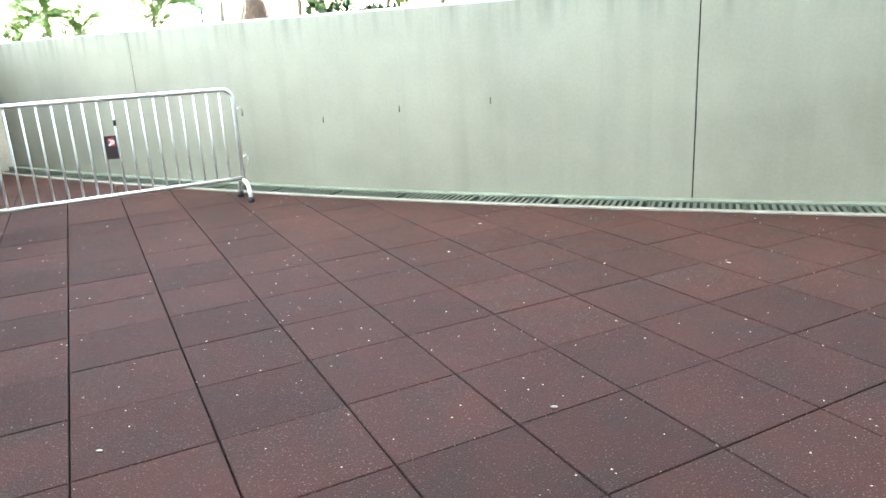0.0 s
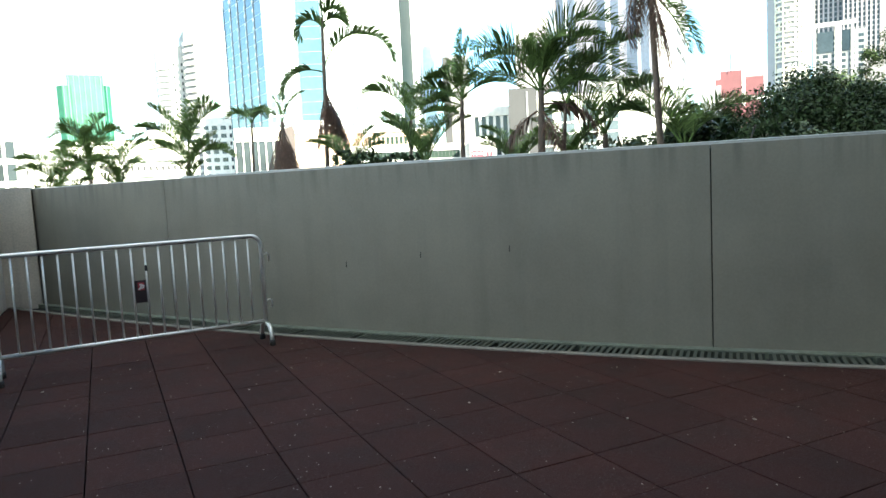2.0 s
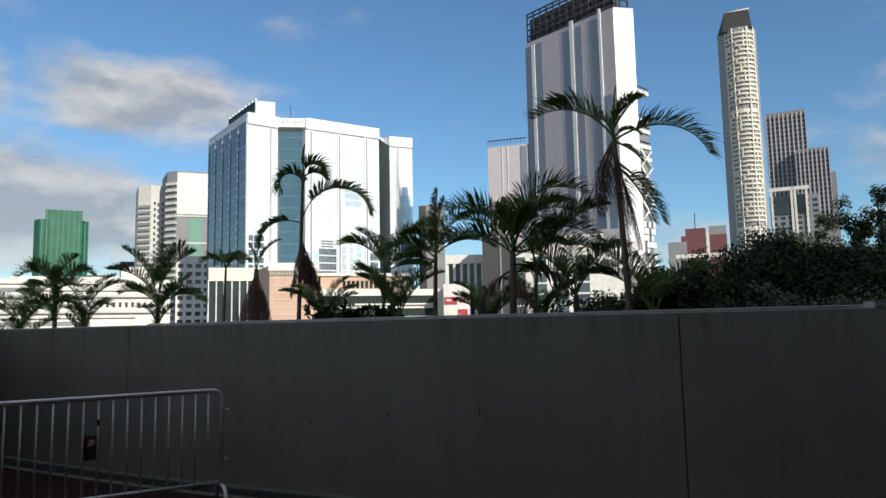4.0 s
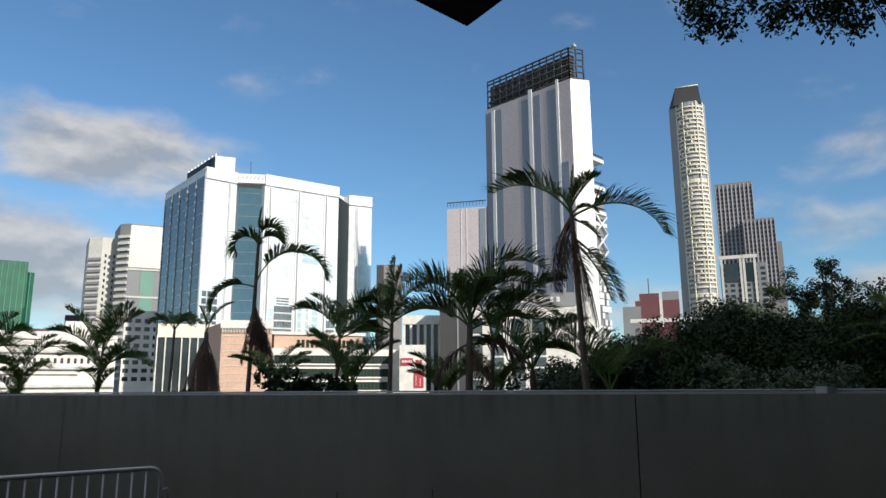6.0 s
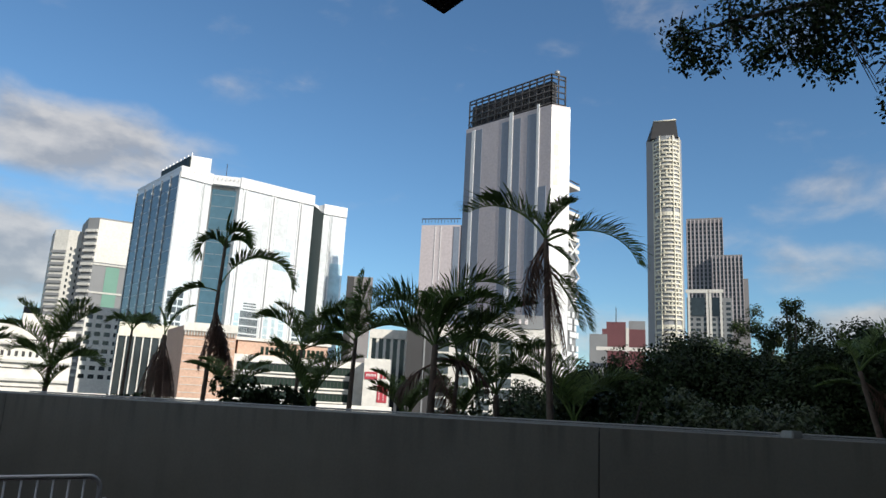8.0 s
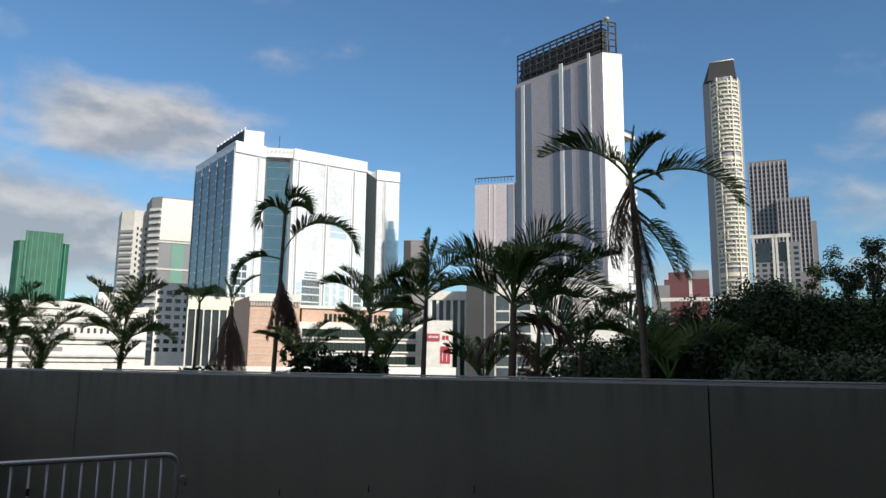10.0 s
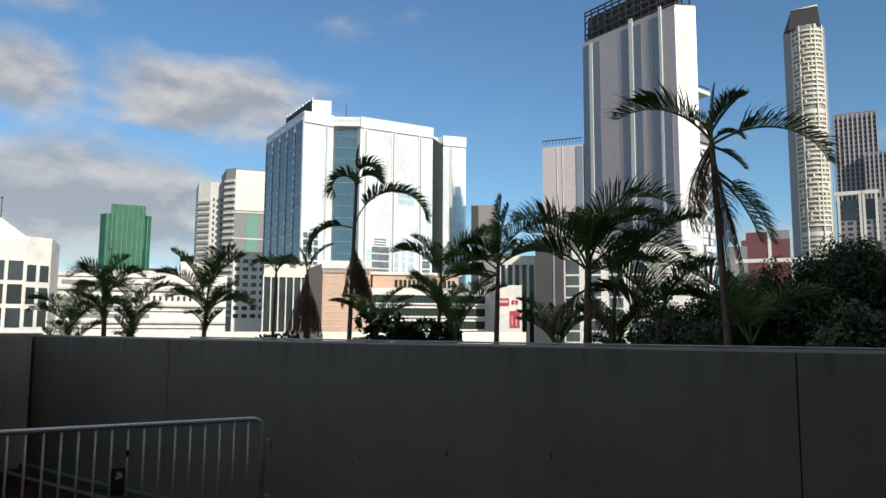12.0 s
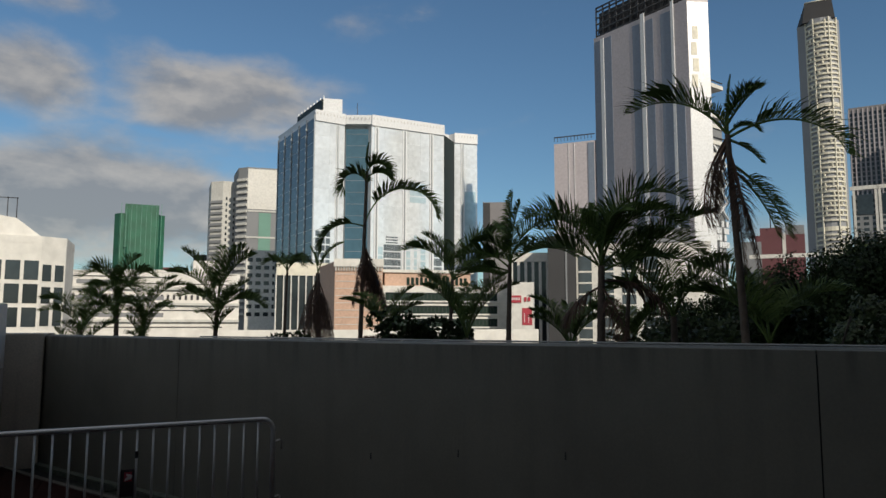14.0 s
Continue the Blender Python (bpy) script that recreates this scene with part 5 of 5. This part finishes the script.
# the near tree whose branch hangs over the parapet
rng_o = np.random.default_rng(77)
over = thing("tree", "near tree with a small-leaved branch hanging over the parapet", "tree", group="planter trees")
part("trunk", tube([(10.4, -1.9, 0.8), (10.3, -1.7, 2.6), (9.9, -1.1, 4.6), (9.2, -0.3, 6.2)], 0.16, 9, True, [0.2, 0.17, 0.13, 0.09]), M["bark"], over)
limb_pts = [(9.2, -0.3, 6.2), (8.6, 0.6, 6.75), (7.9, 1.6, 6.85), (7.3, 2.5, 6.75), (6.95, 3.0, 6.6)]
part("limb", tube(limb_pts, 0.04, 6, True, [0.07, 0.05, 0.035, 0.022, 0.01]), M["bark"], over)
centres = []
spots = [((6.98, 2.95, 6.55), 0.20, 260), ((7.15, 2.75, 6.42), 0.16, 160), ((6.9, 3.0, 6.75), 0.22, 220), ((7.25, 2.5, 6.75), 0.22, 200), ((7.4, 2.3, 6.35), 0.14, 140),
         ((7.55, 2.05, 6.5), 0.26, 420), ((7.6, 1.95, 6.85), 0.32, 420), ((7.75, 1.75, 6.25), 0.2, 260), ((7.8, 1.65, 6.6), 0.28, 480), ((7.95, 1.45, 6.95), 0.35, 500),
         ((7.85, 1.55, 6.08), 0.14, 130), ((8.0, 1.3, 6.45), 0.25, 320), ((8.05, 1.05, 5.75), 0.13, 110), ((8.05, 1.1, 5.5), 0.12, 90), ((8.2, 0.9, 5.9), 0.2, 200), ((8.3, 0.8, 6.7), 0.4, 600),
         ((8.7, 0.2, 6.6), 0.5, 700), ((7.3, 2.4, 7.2), 0.4, 500), ((8.3, 0.9, 7.3), 0.5, 700), ((9.4, -0.6, 6.9), 0.7, 900)]
for c_, r_, n_ in spots:
    centres.append(np.array(c_) + np.array((0.06, -0.06, -0.18)) + np.clip(rng_o.normal(size=(int(n_ * 1.25), 3)), -1.7, 1.7) * r_ * 0.66)
    near = min(limb_pts, key=lambda q: (Vector(q) - Vector(c_)).length)
    for k in range(3):
        e = Vector(c_) + Vector((rng_o.normal(size=3) * r_ * 0.6).tolist())
        part("twig", tube([near, Vector(near).lerp(e, 0.5) + Vector((0, 0, 0.05)), e], 0.008, 4, True, [0.014, 0.009, 0.004]), M["bark"], over)
allc = np.concatenate(centres)
o = part("crown", leaf_mesh("crown", allc, 0.036 * rng_o.uniform(0.7, 1.25, len(allc)), M["leaf"], rng_o, aspect=0.46, oval=True), None, over)
o["kind"] = "stuff"

# ---------------------------------------------------------------- crowd barrier
BL, BR = Vector((-1.18, 4.42, 0)), Vector((1.09, 4.56, 0))
bdir = (BR - BL).normalized()
blen = (BR - BL).length
bar = thing("crowd_barrier", "galvanised steel crowd barrier standing on the rubber tiles", "barrier", tuple(BL), math.degrees(math.atan2(bdir.y, bdir.x)))
BH, RB, RC = 1.07, 0.021, 0.10


def corner(cx, cz, a0, a1, r, n=7):
    return [(cx + r * math.cos(radians(a0 + (a1 - a0) * k / (n - 1))), 0, cz + r * math.sin(radians(a0 + (a1 - a0) * k / (n - 1)))) for k in range(n)]


hoop = [(0, 0, 0.17)] + corner(RC, BH - RC, 180, 90, RC) + corner(blen - RC, BH - RC, 90, 0, RC) + [(blen, 0, 0.17)]
part("frame_tube", tube(hoop, RB, 12), M["steel"], bar)
part("bottom_rail", tube([(0, 0, 0.215), (blen, 0, 0.215)], 0.019, 12), M["steel"], bar)
upright = mesh_of(tube([(0, 0, 0.215), (0, 0, BH - 0.01)], 0.009, 8), "upright", M["steel"])
NB, BAR0, STEP = 18, 0.152, 0.1173
for k in range(NB):
    part("upright", upright, None, bar).location = (BAR0 + STEP * k, 0, 0)
foot = mesh_of(tube([(0, -0.185, 0.015), (0, -0.18, 0.10), (0, -0.14, 0.165), (0, -0.07, 0.19), (0, 0.07, 0.19), (0, 0.14, 0.165), (0, 0.18, 0.10), (0, 0.185, 0.015)], 0.021, 10), "foot", M["steel"])
shoe = mesh_of(tube([(0, 0, 0.0), (0, 0, 0.055)], 0.029, 10), "rubber_shoe", M["rubber_foot"])
for x in (0.0, blen):
    f_ = part("foot", foot, None, bar)
    f_.location = (x, 0, 0)
    for y in (-0.185, 0.185):
        part("rubber_shoe", shoe, None, f_).location = (0, y, 0)
for z in (0.88, 0.42):
    part("hook", tube([(blen + 0.015, 0, z), (blen + 0.055, 0, z + 0.012), (blen + 0.07, 0, z), (blen + 0.07, 0, z - 0.07)], 0.008, 6), M["steel"], bar)
    part("eye_bracket", box((-0.075, -0.02, z - 0.03), (-0.018, 0.02, z + 0.01), 0.006), M["steel"], bar)
SX = BAR0 + STEP * 8.5
plate = part("sign_plate", box((SX - 0.052, -0.022, 0.545), (SX + 0.048, -0.012, 0.75), 0.003), M["sign_black"], bar, "black sign plate with a red mark")
part("red_panel", box((SX - 0.025, -0.0245, 0.66), (SX + 0.03, -0.0225, 0.73)), M["sign_red"], plate)
for a, px, pz, ln in ((50, 0.0, 0.69, 0.06), (-25, 0.01, 0.705, 0.045), (15, 0.005, 0.68, 0.045)):
    m_ = Matrix.Translation((SX + px, -0.0265, pz)) @ Matrix.Rotation(radians(-a), 4, "Y")
    part("white_mark", box((-ln / 2, -0.0015, -0.007), (ln / 2, 0.0015, 0.007), 0, m_), M["sign_white"], plate)
part("clip", box((SX + 0.047, -0.022, 0.83), (SX + 0.070, 0.014, 0.885), 0.004), M["black"], bar)

# conduit and junction box on the parapet, and small lights
cond = tagged(new("conduit", mesh_of(tube([(*on_wall(s, -WALL_T - 0.05), WALL_H + 0.028) for s in np.linspace(S_START, S_J0, 40)], 0.008, 6), "conduit", M["flashing"])),
              "thin pale conduit along the parapet top", "conduit")
jx, jy = on_wall(wall_s(5.31, 0.81), -0.13)
jb = tagged(new("junction_box", mesh_of(box((jx - 0.07, jy - 0.05, WALL_H), (jx + 0.07, jy + 0.05, WALL_H + 0.055), 0.008), "junction_box", M["concrete_plain"])),
            "small pale junction box on the parapet top", "box")
lampp = thing("street_lamp", "park lamp with two small pale heads", "lamp", (30.5, 24.0, GROUND))
part("pole", tube([(0, 0, 0), (0, 0, 8.8)], 0.07, 8), M["lattice"], lampp)
for sx in (-0.45, 0.45):
    part("arm", tube([(0, 0, 8.7), (sx * 0.89, -sx * 0.45, 8.85)], 0.04, 6), M["lattice"], lampp)
    part("lamp_head", tube([(sx * 0.89, -sx * 0.45, 8.75), (sx * 0.89, -sx * 0.45, 8.9), (sx * 0.89, -sx * 0.45, 9.05)], 0.2, 10, True, [0.12, 0.24, 0.2]), M["lamp_white"], lampp)

# fallen bits on the tiles
rg = np.random.default_rng(11)
gx, gy = rg.uniform(-1.6, 6.0, 2600), rg.uniform(-2.0, 7.5, 2600)
verts, faces = [], []
for x, y in zip(gx, gy):
    if wall_off(x, y) < KERB + 0.05 or wall_off(x, y) > 9:
        continue
    r = rg.choice((0.0018, 0.0025, 0.003, 0.004, 0.006))
    a, q = rg.uniform(0, 6.28), rg.uniform(0.5, 1.0)
    c_, s_ = math.cos(a) * r, math.sin(a) * r
    n0 = len(verts)
    verts += [(x + c_, y + s_, 0.001), (x - s_ * q, y + c_ * q, 0.001), (x - c_, y - s_, 0.001), (x + s_ * q, y - c_ * q, 0.001), (x, y, 0.001 + r * 0.7)]
    faces += [(n0, n0 + 1, n0 + 4), (n0 + 1, n0 + 2, n0 + 4), (n0 + 2, n0 + 3, n0 + 4), (n0 + 3, n0, n0 + 4), (n0 + 3, n0 + 2, n0 + 1, n0)]
grit_me = bpy.data.meshes.new("floor_debris")
grit_me.from_pydata(verts, [], faces)
grit_me.materials.append(M["litter"])
tagged(new("floor_debris", grit_me), "scattered pale grit and leaf bits on the tiles", "debris", kind="stuff")
rl = random.Random(4)
for x, y in ((1.84, 1.66), (2.5, 0.83), (1.18, -0.47), (-0.19, 4.2), (-0.84, 3.84), (-0.40, 0.16), (2.4, 2.2), (3.1, 0.4), (0.6, 2.9)):
    b2 = bmesh.new()
    bmesh.ops.create_uvsphere(b2, u_segments=8, v_segments=5, radius=0.010)
    for v in b2.verts:
        v.co = Vector((v.co.x * 1.5, v.co.y * 0.8, v.co.z * 0.35 + 0.25 * v.co.x * v.co.x * 30 * 0.02))
    lf = tagged(new("fallen_leaf", mesh_of(b2, "fallen_leaf", M["litter"], True)), "small pale dry leaf lying on the tiles", "leaf", "fallen leaves")
    lf.matrix_basis = pose(x, y, 0.006, 0, 0, rl.uniform(0, 360))

# ---------------------------------------------------------------- drain grates
slat_me = {}
s = S_J1 - 4.9
while s < S_J0 + 1.4:
    g = thing("drain_grate", "dark grooved grate over the drain channel", "grate", group="drain grates")
    glen = 0.74
    for off in (0.112, KERB - 0.098):
        fl = strip_solid(wall_line(s + 0.01, s + glen - 0.01, off + 0.010, 0.2), wall_line(s + 0.01, s + glen - 0.01, off - 0.008, 0.2), -0.05, 0.004)
        part("frame_bar", fl, M["grate"], g)
    n = 13
    for k in range(n):
        ss = s + 0.02 + (glen - 0.04) * (k + 0.5) / n
        (x0, y0), (x1, y1) = on_wall(ss, 0.105), on_wall(ss, KERB - 0.09)
        if "slat" not in slat_me:
            slat_me["slat"] = mesh_of(box((0, -0.013, -0.012), (1, 0.013, 0.0), 0.0), "slat", M["grate"])
        sl = part("slat", slat_me["slat"], None, g)
        sl.matrix_basis = Matrix.Translation((x0, y0, 0.002)) @ Matrix.Rotation(math.atan2(y1 - y0, x1 - x0), 4, "Z") @ Matrix.Diagonal((math.hypot(x1 - x0, y1 - y0), 1, 1, 1))
    s += 0.75

# ---------------------------------------------------------------- rubber tiles
TILE = 0.5


def clip_poly(poly, px, py, nx, ny):
    """Keep the part of a plan polygon on the side of the line that the normal points to."""
    out = []
    for i, a in enumerate(poly):
        b = poly[(i + 1) % len(poly)]
        da, db = (a[0] - px) * nx + (a[1] - py) * ny, (b[0] - px) * nx + (b[1] - py) * ny
        if da >= 0:
            out.append(a)
        if da * db < 0:
            k = da / (da - db)
            out.append((a[0] + (b[0] - a[0]) * k, a[1] + (b[1] - a[1]) * k))
    return out


def tile_mesh(poly, gap_x, gap_y):
    """A tile with a worn, rounded top edge."""
    cx = sum(p[0] for p in poly) / len(poly)
    cy = sum(p[1] for p in poly) / len(poly)
    bm = bmesh.new()
    rings = []
    for z, inset in ((-0.10, 0.0), (-0.004, 0.0), (-0.001, 0.002), (0.0, 0.0045)):
        ring = []
        for x, y in poly:
            d = max(abs(x - cx), abs(y - cy), 1e-6)
            ring.append(bm.verts.new((x - (x - cx) / d * inset, y - (y - cy) / d * inset, z)))
        rings.append(ring)
    n = len(poly)
    for a, b in zip(rings, rings[1:]):
        for i in range(n):
            bm.faces.new((a[i], a[(i + 1) % n], b[(i + 1) % n], b[i]))
    bm.faces.new(rings[-1])
    return mesh_of(bm, "rubber_tile", M["rubber"])


GX, GY = 0.0036, 0.0018
full = tile_mesh([(GX, GY), (TILE - GX, GY), (TILE - GX, TILE - GY), (GX, TILE - GY)], GX, GY)
rt = random.Random(9)
rest = bmesh.new()
for i in range(-4, 15):
    for j in range(-12, 20):
        x0, y0 = i * TILE, j * TILE
        corners = [(x0 + GX, y0 + GY), (x0 + TILE - GX, y0 + GY), (x0 + TILE - GX, y0 + TILE - GY), (x0 + GX, y0 + TILE - GY)]
        offs = [wall_off(*c_) for c_ in corners]
        if max(offs) < KERB + 0.01 or x0 + TILE < -1.65 or x0 > 6.9:
            continue
        lift = rt.uniform(-0.0015, 0.0015)
        outer = y0 < -3.4 or x0 > 4.9
        if min(offs) > KERB and x0 >= -1.65:
            put = Matrix.Translation((x0, y0, lift)) @ Matrix.Translation((TILE / 2, TILE / 2, 0)) @ Matrix.Rotation(rt.choice((0, math.pi)), 4, "Z") @ Matrix.Translation((-TILE / 2, -TILE / 2, 0))
            if outer:
                b2 = bmesh.new()
                b2.from_mesh(full)
                bmesh.ops.transform(b2, matrix=put, verts=b2.verts)
                merge(rest, b2)
            else:
                part("rubber_tile", full, None, floor).matrix_basis = put
        else:
            sc = wall_s(x0 + TILE / 2, y0 + TILE / 2)
            (ex, ey), (fx, fy) = on_wall(sc, KERB + 0.004), on_wall(sc, KERB + 1.0)
            poly = clip_poly(corners, ex, ey, fx - ex, fy - ey)
            poly = clip_poly(poly, -1.645, 0, 1, 0)
            if len(poly) >= 3:
                area = 0.5 * abs(sum(p[0] * poly[(q + 1) % len(poly)][1] - poly[(q + 1) % len(poly)][0] * p[1] for q, p in enumerate(poly)))
                if area > 0.004 and outer:
                    b2 = bmesh.new()
                    b2.from_mesh(tile_mesh(poly, GX, GY))
                    merge(rest, b2)
                elif area > 0.004:
                    part("rubber_tile", tile_mesh(poly, GX, GY), None, floor).location = (0, 0, lift)
part("tile_field", rest, M["rubber"], floor)["kind"] = "stuff"
